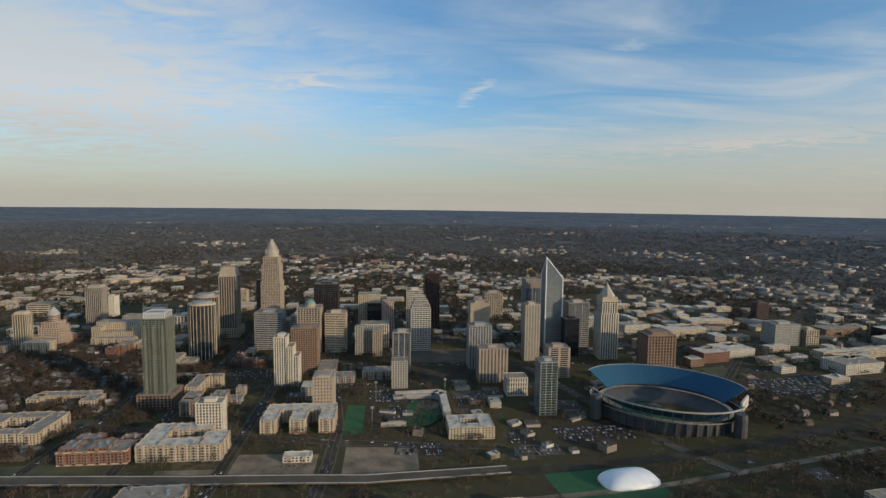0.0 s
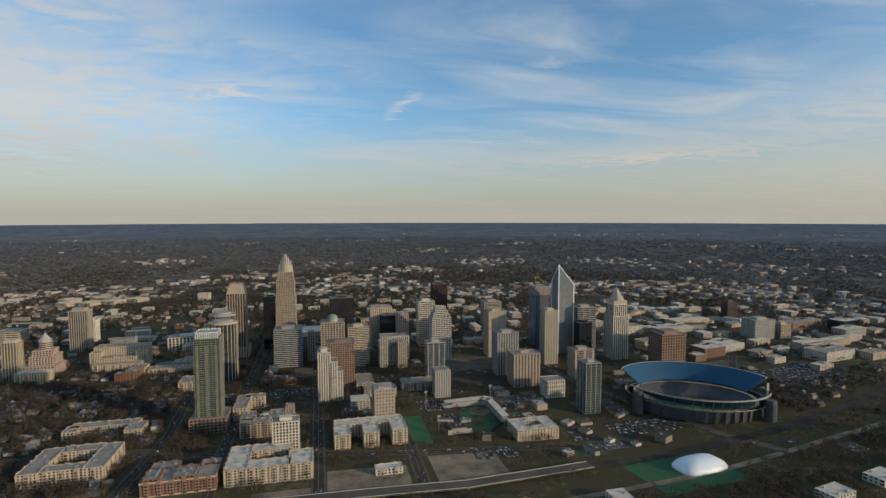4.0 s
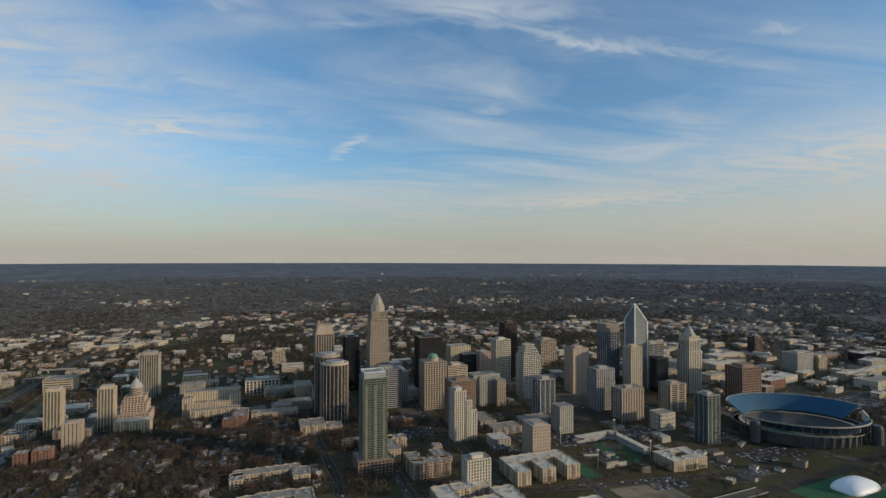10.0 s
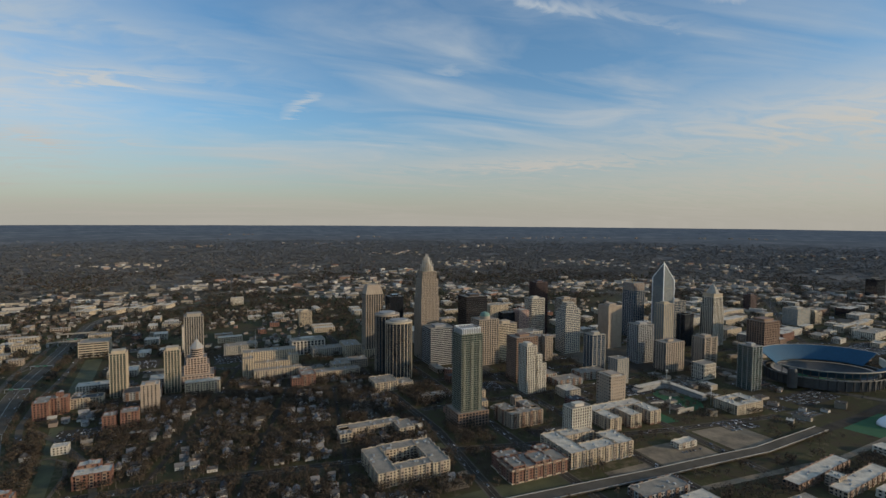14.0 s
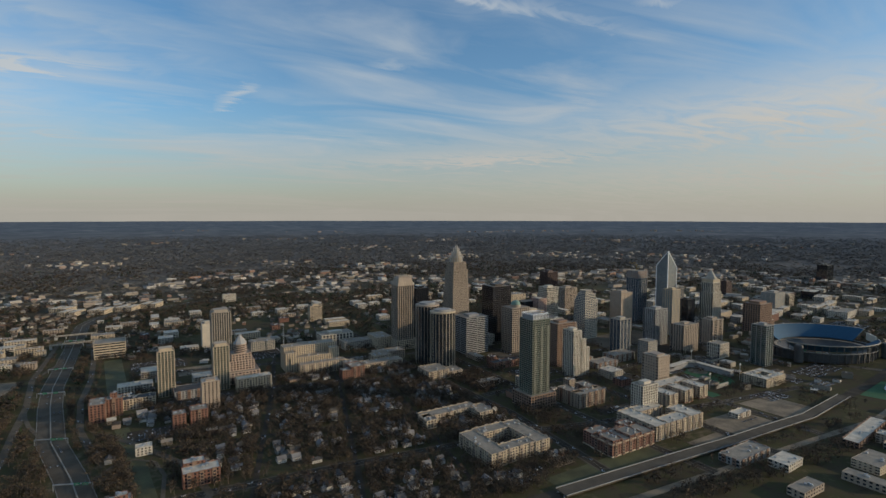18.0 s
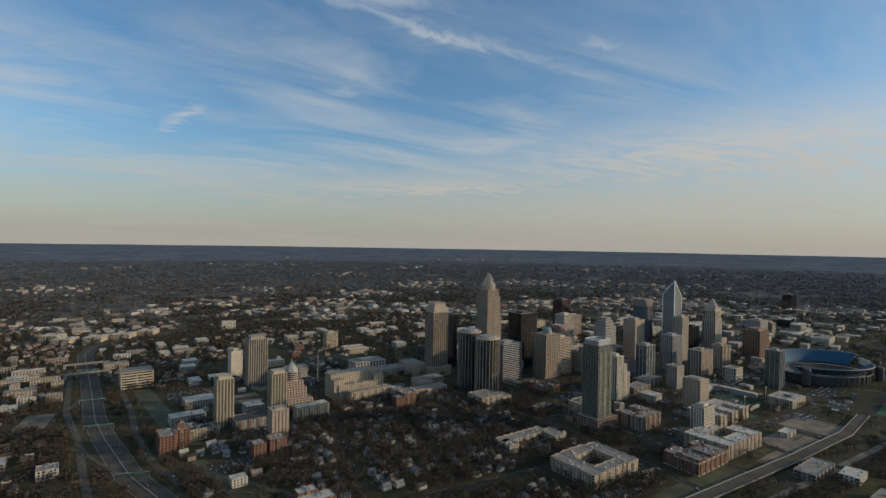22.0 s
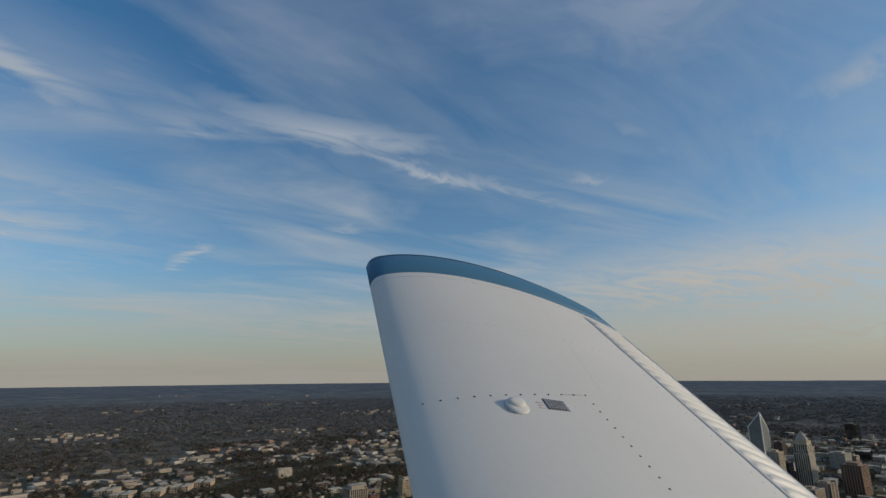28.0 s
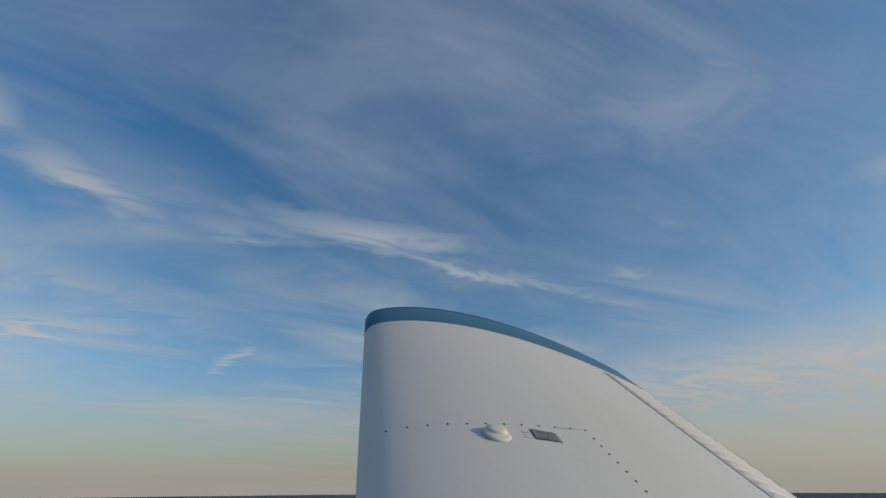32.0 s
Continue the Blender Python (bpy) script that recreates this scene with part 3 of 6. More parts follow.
def oval_tower(name, label, x, y, rx, ry, h, wall, glass, floors, fins, rot=GRID):
    """Tower on an oval plan with upright fins."""
    t = thing(name, x, y, label, "tower", rot)
    put("glazing", loft("glazing", [circle(rx, 0, 28, ry=ry), circle(rx, h, 28, ry=ry)], glass), t)
    bm = loft("floor_band", [circle(rx + 0.3, 0, 28, ry=ry + 0.3), circle(rx + 0.3, 0.35, 28, ry=ry + 0.3)], DARKBAND)
    for k in range(floors):
        put("floor_band", bm, t, (0, 0, k * h / floors))
    fm = boxes("fin", [(0, 0, 0, 0.6, 0.6, h)], wall)
    for i in range(fins):
        a = 2 * math.pi * i / fins
        put("fin", fm, t, ((rx + 0.4) * math.cos(a), (ry + 0.4) * math.sin(a), 0), rz=math.degrees(a))
    put("crown_ring", loft("crown_ring", [circle(rx + 0.8, 0, 28, ry=ry + 0.8), circle(rx + 0.8, 2.2, 28, ry=ry + 0.8)], wall), t, (0, 0, h))
    put("plant_room", loft("plant_room", [circle(rx * 0.7, 0, 24, ry=ry * 0.7), circle(rx * 0.7, 2.5, 24, ry=ry * 0.7)], CONCRETE), t, (0, 0, h + 2.2))
    return t


crown_tower()
mansard_tower()
handle_tower()
domed_tower()
stepped_dome_tower()
# residential tower with balconies on a brick base
GREENSPAN = mat("grey_green_spandrel", (0.215, 0.21, 0.16), rough=0.4, var=0.15)
vue = tower("apartment_tower", "slender green glass apartment tower on a brick base", -308, 552, 25, 22, 97, GREENSPAN, GREENGLASS, 42, 7, 6, pier=0.22, band=0.62, cap=0, podium=(36, 32, 15, BROWN))
plant(vue, 20, 17.6, 4.6, 97.3, CONCRETE)
slat_ = boxes("crown_slat", [(0, 0, 0, 0.5, 0.5, 6.4)], WHITESTEEL)
for i_ in range(11):
    for s_ in (-1, 1):
        put("crown_slat", slat_, vue, (-10.5 + 2.1 * i_, s_ * 9.4, 97.3))
put("crown_rail", boxes("crown_rail", [(0, s * 9.4, 6.2, 21.6, 0.6, 0.5) for s in (-1, 1)] + [(s * 10.6, 0, 6.2, 0.6, 18.8, 0.5) for s in (-1, 1)], WHITESTEEL), vue, (0, 0, 97.3))
bal = boxes("balcony", [(0, 0, 0, 2.6, 1.2, 0.25), (0, -0.55, 0.25, 2.6, 0.08, 0.8)], GREENSPAN)
for k_ in range(5, 39):
    for bx_ in (-9.0, 0.0, 9.0):
        put("balcony", bal, vue, (bx_, -11.5, 1.2 + k_ * 97 / 42))
oval_tower("apartment_tower", "dark glass tower with pale fins and rounded crown", -341, 724, 18, 14, 77, CREAM, GLASS, 28, 22)
oval_tower("apartment_tower", "dark glass tower with rounded banded crown", -350, 757, 17, 15, 82, TAN, GLASS, 28, 22)
tower("office_tower", "grey office block with horizontal ribbon windows", -264, 784, 40, 34, 55, CONCRETE, GLASS, 19, 2, 2, pier=0.4, band=1.3)
tower("office_tower", "black glass office box", -308, 890, 24, 24, 88, BLACKGLASS, BLACKGLASS, 26, 6, 6, pier=0.2, band=0.2)
ot = tower("office_tower", "tan office tower with green copper dome", -197, 762, 34, 28, 68, TAN, GLASS, 22, 8, 7, pier=1.4, band=1.0, cap=0)
put("drum", loft("drum", [circle(8, 0), circle(8, 4)], TAN), ot, (0, 0, 68.3))
put("dome", loft("dome", [circle(7.8 * math.cos(a), 4 + 6.5 * math.sin(a), 18) for a in (0, .35, .7, 1.05, 1.4, 1.55)], COPPER), ot, (0, 0, 68.3))
tower("office_tower", "dark bronze glass office box", -188, 835, 38, 32, 92, mat("bronze_panel", (0.05, 0.035, 0.028), rough=0.4), BLACKGLASS, 28, 10, 9, pier=0.35, band=0.4)
tower("office_tower", "cream office tower with ribbon windows and curved corner", -160, 772, 31, 26, 58, CREAM, GLASS, 22, 2, 2, pier=0.5, band=1.3)
ws = tower("apartment_tower", "white stepped tower with tall window slots", -197, 624, 15, 20, 60, WHITE, GLASS, 20, 5, 6, pier=1.3, band=0.5, cap=0.5)
shell(ws, 9, 20, 48, WHITE, GLASS, 16, 3, 6, 1.3, 0.5, cx=11, split=False)
shell(ws, 7, 20, 36, WHITE, GLASS, 12, 2, 6, 1.3, 0.5, cx=18.5, split=False)
tower("office_tower", "brown brick office slab with square windows", -180, 672, 34, 26, 60, BROWN, GLASS, 22, 11, 9, pier=1.2, band=1.1, roof=ROOF)
tower("office_tower", "square tan stone block with punched windows", -127, 548, 22, 24, 40, TAN, GLASS, 11, 6, 6, pier=2.2, band=2.0, cap=0.6, cap_h=1.5, roof=PALEROOF)
tower("apartment_tower", "white apartment block with narrow windows", -219, 478, 24, 15, 34, WHITE, GLASS, 12, 8, 5, pier=1.2, band=0.8)
tower("apartment_tower", "slim white tower with ribbon windows", -233, 805, 11, 11, 44, WHITE, GLASS, 15, 3, 3, pier=1.0, band=0.9)
tower("office_tower", "pale tower with long upright window slots", -619, 915, 27, 22, 67, STUCCO, GLASS, 20, 8, 7, pier=1.15, band=0.35, cap=0.7, cap_h=4)
tower("office_tower", "plain white slab with blank walls", -637, 985, 17, 20, 38, WHITE, WHITE, 3, 1, 1, pier=0.9, band=0.5, cap=0.4)
for ax_, ay_ in ((-683, 758), (-624, 757)):
    tower("apartment_tower", "green glass apartment tower with cream piers", ax_, ay_, 18, 17, 53, CREAM, GREENGLASS, 20, 5, 5, pier=0.9, band=0.45, cap=0.75, cap_h=3)
tower("apartment_tower", "tan apartment block with grey cornice", -637, 694, 18, 17, 30, TAN, GLASS, 11, 4, 4, pier=2.6, band=0.7, cap=0.5, cap_h=1.5, roof=PALEROOF)
tower("office_tower", "grid fronted white office tower", -47, 880, 28, 24, 76, WHITE, GLASS, 22, 9, 8, pier=0.8, band=1.0)
tower("office_tower", "dark red granite tower with flat top", -18, 918, 26, 24, 100, DARKRED, BLACKGLASS, 28, 9, 8, pier=1.1, band=0.4)
tt = tower("office_tower", "pale tower with terraced glass crown", -33, 790, 30, 26, 66, WHITE, BLUEGLASS, 22, 7, 6, pier=0.7, band=1.0, cap=0)
for k_, s_ in enumerate((26, 21, 16)):
    shell(tt, s_, s_ * 0.85, 5.4, WHITE, BLUEGLASS, 2, 5, 4, 0.6, 0.8, z0=66 + 5.4 * k_, split=False)
tower("office_tower", "plain tan slab with blank side wall", 58, 800, 30, 26, 73, TAN, TAN, 20, 3, 3, pier=3.0, band=0.8, cap=0.5)
cn = tower("office_tower", "unfinished glass tower with bare upper frame", 150, 853, 28, 28, 88, CONCRETE, BLUEGLASS, 30, 5, 5, pier=0.6, band=0.5, cap=0)
shell(cn, 28, 28, 14, CONCRETE, BROWN, 5, 6, 6, 0.7, 0.8, z0=88, split=False)
tower("apartment_tower", "cream and glass apartment tower", 132, 752, 22, 20, 82, CREAM, PALEGLASS, 28, 5, 4, pier=1.4, band=0.5)
tower("apartment_tower", "grey balcony apartment tower", 53, 715, 32, 24, 60, CONCRETE, GLASS, 22, 8, 6, pier=1.5, band=0.7)
tower("apartment_tower", "tan and grey apartment slab", 67, 668, 38, 24, 44, TAN, GLASS, 17, 8, 5, pier=2.0, band=0.7, cap=0.3)
tower("hotel", "tan slab block with strip windows", 157, 688, 30, 24, 40, TAN, GLASS, 14, 2, 5, pier=3.0, band=1.1)
tower("office_block", "low white block with tall windows", 93, 626, 26, 20, 22, WHITE, GLASS, 4, 8, 6, pier=1.6, band=1.2, cap=0)
tower("office_tower", "dark green glass tower with pale frame", 120, 574, 20, 22, 60, CONCRETE, GREENGLASS, 20, 3, 3, pier=0.6, band=0.35, cap=0.4)
tower("office_tower", "small blue glass tower", -54, 685, 24, 20, 55, LIGHTGREY, BLUEGLASS, 20, 3, 3, pier=1.0, band=0.3)
tower("office_tower", "brown stone office block with paired windows", 297, 700, 40, 32, 52, BROWN, GLASS, 13, 9, 7, pier=1.6, band=1.2, cap=0.6, cap_h=4)
tower("office_tower", "banded glass office block", 217, 822, 34, 26, 70, LIGHTGREY, BLUEGLASS, 22, 3, 3, pier=0.5, band=0.9)
tower("office_tower", "dark glass slab among towers", 195, 770, 22, 18, 56, BLACKGLASS, BLACKGLASS, 18, 3, 3, pier=0.3, band=0.2)
tower("apartment_tower", "dark red brick tower among woods", 630, 1010, 24, 20, 36, DARKRED, GLASS, 14, 5, 4, pier=2.0, band=1.0)
tower("office_tower", "pale banded glass office block", 560, 838, 44, 32, 34, LIGHTGREY, PALEGLASS, 12, 3, 3, pier=0.5, band=1.2)
tower("office_block", "cream office block with even windows", 600, 830, 22, 20, 26, CREAM, GLASS, 9, 5, 5, pier=1.0, band=1.0)
tower("office_tower", "dark office slab beyond the stadium", 1180, 1065, 42, 30, 50, BLACKGLASS, BLACKGLASS, 16, 8, 6, pier=0.4, band=0.4)
tower("office_tower", "tan office block beyond the towers", 100, 1010, 36, 28, 50, TAN, GLASS, 16, 8, 6, pier=1.4, band=1.1)
tower("office_tower", "cream slab block among bare trees", -439, 1122, 24, 16, 30, CREAM, GLASS, 11, 8, 5, pier=1.1, band=0.9)
tower("office_block", "white columned office block", -450, 905, 52, 30, 21, WHITE, GLASS, 5, 9, 6, pier=1.8, band=0.8, cap=0.4)
tower("office_block", "pale windowed cube with broad roof", -770, 985, 40, 34, 22, CREAM, GLASS, 6, 2, 2, pier=1.0, band=1.9, cap=0)


# ---- streets ----
TARMAC = mat("grey_freeway_surface", (0.108, 0.088, 0.064), rough=0.95, var=0.25, scale=0.05, spec=0.1)
SLAB = mat("grey_pavement_slabs", (0.115, 0.094, 0.066), var=0.25, scale=0.1, spec=0.1)


def street(pts, width, label, material=ASPHALT, name="road"):
    STREETS.append((pts, width))
    strip(name, pts, width, material, label)
    if width > 7.5:
        for s in (-1, 1):
            strip("pavement", pts, 1.6, SLAB, "pale concrete pavement along the street", "pavement", lift=0.2, offset=s * (width / 2 + 0.8))
    if width > 7.5:
        strip("road_lane", pts, 0.16, LINE, "pale painted centre line of the street", "road marking", lift=0.16)


SLABLINE = mat("pale_edge_line", (0.27, 0.24, 0.19), var=0.15)
FREEWAY = [(-690, 405), (-713, 480), (-741, 570), (-772, 655), (-796, 763), (-810, 840), (-819, 940), (-828, 1030), (-843, 1165), (-851, 1255), (-838, 1330), (-803, 1385), (-738, 1412), (-650, 1470), (-350, 1560), (100, 1680)]
LOOP = [(-690, 405), (-600, 380), (-400, 385), (-200, 392), (-60, 404), (60, 432), (175, 454), (330, 485), (520, 560), (800, 700)]
street([(-178, 360), (-190, 480), (-204, 617), (-214, 700), (-250, 1000)], 9, "straight asphalt avenue between office towers")
street([(-262, 360), (-275, 446), (-314, 825), (-332, 1050)], 9, "asphalt street beside the green apartment tower")
street([(-96, 370), (-97, 430), (-104, 510), (-152, 711), (-180, 930)], 9, "asphalt street past the ballpark lawn")
street([(-342, 400), (-345, 540), (-380, 760), (-405, 1020)], 8, "tree-lined asphalt street")
street([(-545, 400), (-533, 462), (-497, 669), (-488, 720), (-470, 900), (-450, 1100)], 4.5, "narrow asphalt street among houses")
street([(-620, 430), (-590, 600), (-565, 740), (-545, 900)], 4.5, "narrow neighbourhood street")
street([(-450, 430), (-440, 580), (-430, 720)], 4, "narrow neighbourhood street")
street([(-680, 600), (-540, 585), (-440, 582), (-345, 585)], 4, "cross street among bare trees")
street([(-700, 500), (-540, 500), (-345, 492), (-270, 480), (-100, 473), (60, 482)], 8, "wide cross street")
street([(-345, 600), (-200, 612), (-120, 622), (0, 650)], 8, "cross street by the churchyard")
street([(-720, 735), (-560, 735), (-370, 700), (-210, 700), (0, 720), (150, 735), (260, 720)], 9, "cross street through the centre")
street([(-730, 860), (-560, 840), (-310, 800), (-160, 810), (60, 835), (320, 850)], 9, "cross street through the centre")
street([(-330, 930), (-180, 930), (100, 950), (600, 960)], 9, "cross street beyond the towers")
street([(-800, 1040), (-786, 950), (-774, 856), (-769, 768), (-754, 678), (-735, 620)], 6.5, "service road along the freeway", PAVED)
street([(260, 430), (230, 480), (160, 640), (120, 720)], 9, "road beside the stadium", PAVED)
street([(330, 760), (420, 700), (560, 660), (900, 640)], 9, "asphalt road through low blocks")
street([(360, 640), (450, 760), (620, 930), (800, 1100)], 9, "asphalt road through low blocks")
strip("road", FREEWAY, 23, TARMAC, "wide curving freeway of worn asphalt", lift=0.2)
strip("median", FREEWAY, 1.0, SLABLINE, "pale concrete freeway median", "median", lift=0.8)
for off_ in (-11, 11):
    strip("road_edge", FREEWAY, 0.45, SLABLINE, "white painted freeway edge line", "road marking", lift=0.26, offset=off_)
strip("ramp", [(-818, 762), (-812, 738), (-802, 710), (-784, 673), (-768, 640)], 4, PAVED, "pale concrete ramp slanting to the freeway", lift=0.26)
strip("ramp", [(-842, 889), (-834, 925), (-829, 963), (-830, 1010)], 5, PAVED, "pale concrete ramp slanting to the freeway", lift=0.26)
street([(-860, 1120), (-850, 1000), (-842, 889), (-820, 775), (-810, 692), (-801, 627), (-797, 560), (-790, 470)], 6.5, "service road along the freeway", PAVED)
strip("verge", [(-834, 960), (-824, 860), (-806, 770), (-792, 700), (-780, 650)], 9, GRASS, "strip of rough grass beside the freeway", "verge", lift=0.05, offset=10)
strip("ramp", [(-735, 660), (-700, 620), (-660, 560), (-640, 500), (-650, 440)], 6, PAVED, "curving concrete freeway ramp", lift=0.22)
strip("verge", [(-745, 700), (-765, 800), (-790, 950)], 22, GRASS, "strip of rough grass beside the freeway", "verge", lift=0.06, offset=-27)
strip("verge", [(-700, 460), (-720, 560), (-745, 660)], 12, GRASS, "strip of rough grass beside the freeway", "verge", lift=0.06, offset=-28)
strip("ramp", [(-722, 528), (-724, 556), (-714, 578), (-698, 586), (-682, 574), (-673, 545), (-672, 505), (-678, 470)], 3.2, PAVED, "narrow curving ramp round the lawn", lift=0.24)


def viaduct(pts, width, lift):
    """Raised freeway: deck, barriers and columns."""
    t = tagged(new("viaduct"), "pale concrete raised freeway on columns", "bridge")
    m = strip("deck", pts, width, TARMAC, "", lift=lift)
    me = m.data
    bm = bmesh.new()
    bm.from_mesh(me)
    g = bmesh.ops.extrude_face_region(bm, geom=bm.faces[:])
    bmesh.ops.translate(bm, vec=(0, 0, -1.0), verts=[v for v in g["geom"] if isinstance(v, bmesh.types.BMVert)])
    bmesh.ops.recalc_face_normals(bm, faces=bm.faces[:])
    bm.to_mesh(me)
    bm.free()
    m.parent = t
    del m["kind"], m["category"]
    for s in (-1, 1):
        b = strip("barrier", pts, 0.4, CONCRETE, "", lift=lift + 0.7, offset=s * (width / 2 - 0.3))
        b.parent = t
        del b["kind"], b["category"]
        sol = b.modifiers.new("thick", "SOLIDIFY")
        sol.thickness, sol.offset = 0.8, -1
    cm = boxes("column", [(0, 0, 0, 1.0, 1.0, lift - 0.9)], CONCRETE)
    for (x0, y0), (x1, y1) in zip(pts, pts[1:]):
        k = max(1, int(math.hypot(x1 - x0, y1 - y0) / 22))
        for i in range(k):
            for s in (-0.3, 0.3):
                x, y = x0 + (x1 - x0) * i / k, y0 + (y1 - y0) * i / k + s * width
                put("column", cm, t, (x, y, gz(x, y)))
    return t


viaduct(LOOP[2:6], 13, 2.6)
strip("road", LOOP[:3], 17, ASPHALT, "freeway approach of worn asphalt", lift=0.3)
strip("road", LOOP[5:], 13, ASPHALT, "freeway of worn asphalt below the stadium", lift=0.3)
strip("railway", [(-560, 352), (-200, 362), (0, 372), (190, 412), (420, 470)], 7, DIRT, "gravelled railway bed beside the raised freeway", "railway", lift=0.1)


def gantry(x, y, rot, span, signs):
    t = thing("sign_gantry", x, y, "steel freeway gantry with green sign boards", "sign gantry", rot, group="gantries over the freeway")
    for s in (-1, 1):
        put("post", boxes("post", [(0, 0, 0, 0.5, 0.5, 5.4)], METAL), t, (s * span / 2, 0, 0))
    put("beam", boxes("beam", [(0, 0, 0, span + 0.4, 0.5, 0.8)], METAL), t, (0, 0, 4.7))
    sm = boxes("sign_board", [(0, 0, 0, 4.4, 0.2, 2.0)], SIGNGREEN)
    for x_ in signs:
        b = put("sign_board", sm, t, (x_, -0.45, 4.0))
        put("lettering_bar", boxes("lettering_bar", [(0, 0, 0, 3.0, 0.05, 0.3), (0, 0, 0.7, 2.2, 0.05, 0.3)], LINE), b, (0, -0.13, 0.5))
    return t


SIGNGREEN = mat("green_sign_sheet", (0.01, 0.16, 0.08), rough=0.5, var=0.1)
gantry(-735, 548, -17, 28, (3, 9))
gantry(-771, 652, -16, 28, (2, 8))
gantry(-804, 804, -10, 28, (-6, 5))
gantry(-817, 915, -5, 28, (-5, 4))
gantry(-835, 1095, -6, 28, (-5, 6))
# bridges over the freeway
for bx_, by_, br_ in ((-833, 1070, 10), (-841, 1140, 6)):
    b_ = thing("road_bridge", bx_, by_, "pale concrete road bridge over the freeway", "bridge", br_)
    put("deck", boxes("deck", [(0, 0, 5, 60, 8, 0.9)], PAVED), b_)
    for s_ in (-1, 1):
        put("parapet", boxes("parapet", [(0, s_ * 3.8, 5.9, 60, 0.3, 0.8)], LIGHTGREY), b_)
        put("pier", boxes("pier", [(s_ * 14, 0, 0, 1.2, 6, 5)], CONCRETE), b_)
        put("abutment", boxes("abutment", [(s_ * 28, 0, 0, 4, 8, 5)], CONCRETE), b_)

# lots and lawns
patch("car_park", -142, 425, 70, 40, DIRT, "cleared lot of bare earth")
patch("car_park", -52, 440, 66, 56, DIRT, "cleared lot of bare earth with tracks")
patch("car_park", -55, 600, 60, 40, ASPHALT, "asphalt car park")
patch("car_park", -245, 655, 54, 40, ASPHALT, "asphalt car park beside the churchyard")
patch("car_park", -20, 470, 46, 30, ASPHALT, "asphalt car park")
patch("lawn", -91, 528, 20, 74, TURF, "smooth green lawn beside the street")
patch("car_park", 160, 520, 80, 40, ASPHALT, "asphalt car park before the stadium")
patch("car_park", -560, 900, 60, 60, ASPHALT, "asphalt car park")
patch("car_park", -700, 900, 70, 50, ASPHALT, "asphalt car park")
patch("car_park", -650, 850, 50, 40, DIRT, "bare earth lot")
patch("car_park", -690, 640, 40, 30, ASPHALT, "asphalt car park")
patch("car_park", -640, 720, 60, 30, ASPHALT, "asphalt car park")
patch("lawn", -380, 495, 60, 22, GRASS, "winter lawn before the low apartments")
patch("lawn", -335, 402, 120, 30, GRASS, "grass bank below the raised freeway")
patch("lawn", -210, 405, 50, 16, DIRT, "bare strip beside the avenue")
patch("plaza", -225, 740, 50, 44, PAVED, "paved plaza among towers")
patch("plaza", 20, 760, 150, 60, PAVED, "paved ground among towers")
patch("plaza", 60, 690, 180, 40, ASPHALT, "asphalt ground among towers")
patch("playing_field", 140, 410, 90, 60, TURF, "green playing field beside the white dome", 12)
patch("car_park", 460, 640, 120, 60, ASPHALT, "asphalt car park among low blocks", 12)
patch("car_park", 420, 800, 80, 60, ASPHALT, "asphalt car park among low blocks", 12)
patch("lawn", 380, 690, 60, 40, GRASS, "dark winter lawn", 12)
patch("lawn", -868, 860, 30, 60, DIRT, "worn grass and earth by the freeway", -8)


# ---- mid-rise blocks ----
def block(name, label, x, y, wings, wall, h, rot=GRID, roof=ROOF, storey=2.5, category="building", glass=GLASS, base=None, hvac=4, z=None, bay=None):
    """A building of several wings (cx, cy, w, d, extra height)."""
    t = thing(name, x, y, label, category, rot, z=z)
    for i, (cx, cy, w, d, e) in enumerate(wings):
        hh = h + e
        shell(t, w, d, hh, wall, glass, max(2, round(hh / storey)), max(2, int(w / 3.2)), max(2, int(d / 3.2)), 1.5, 1.0, cx=cx, cy=cy, split=False, roof=roof, proud=0.3, parapet=0.8)
        units(t, w, d, hh, hvac, i * 7 + int(abs(x)), cx, cy)
    bays = []
    for cx, cy, w, d, e in wings:
        n = max(1, int(w / 9))
        if w > 14 and h < 20:
            bays += [(cx - w / 2 + w * (i + 0.5) / n, cy + s * (d / 2 + 0.3), 0, 3.2, 0.9, h + e + 1.3) for i in range(n) for s in (-1, 1)]
        n = max(1, int(d / 9))
        if d > 14 and h < 20:
            bays += [(cx + s * (w / 2 + 0.3), cy - d / 2 + d * (i + 0.5) / n, 0, 0.9, 3.2, h + e + 1.3) for i in range(n) for s in (-1, 1)]
    if bays and y < 780 and x < 0:
        put("bay_facing", boxes("bay_facing", bays, bay or (TAN if wall in (CREAM, WHITE) else BROWN)), t, label="tall plain bays between windows")["kind"] = "stuff"
        put("bay_glazing", boxes("bay_glazing", [(a, b, 1.2 + k * storey, u * (1.03 if u < v else 0.6), v * (0.6 if u < v else 1.03), storey * 0.55) for a, b, c, u, v, hh in bays for k in range(int((hh - 2) / storey))], glass), t)["kind"] = "stuff"
    if base:
        put("base", boxes("base", [(cx, cy, 0, w + 0.4, d + 0.4, 1.2) for cx, cy, w, d, e in wings], base), t)
    return t


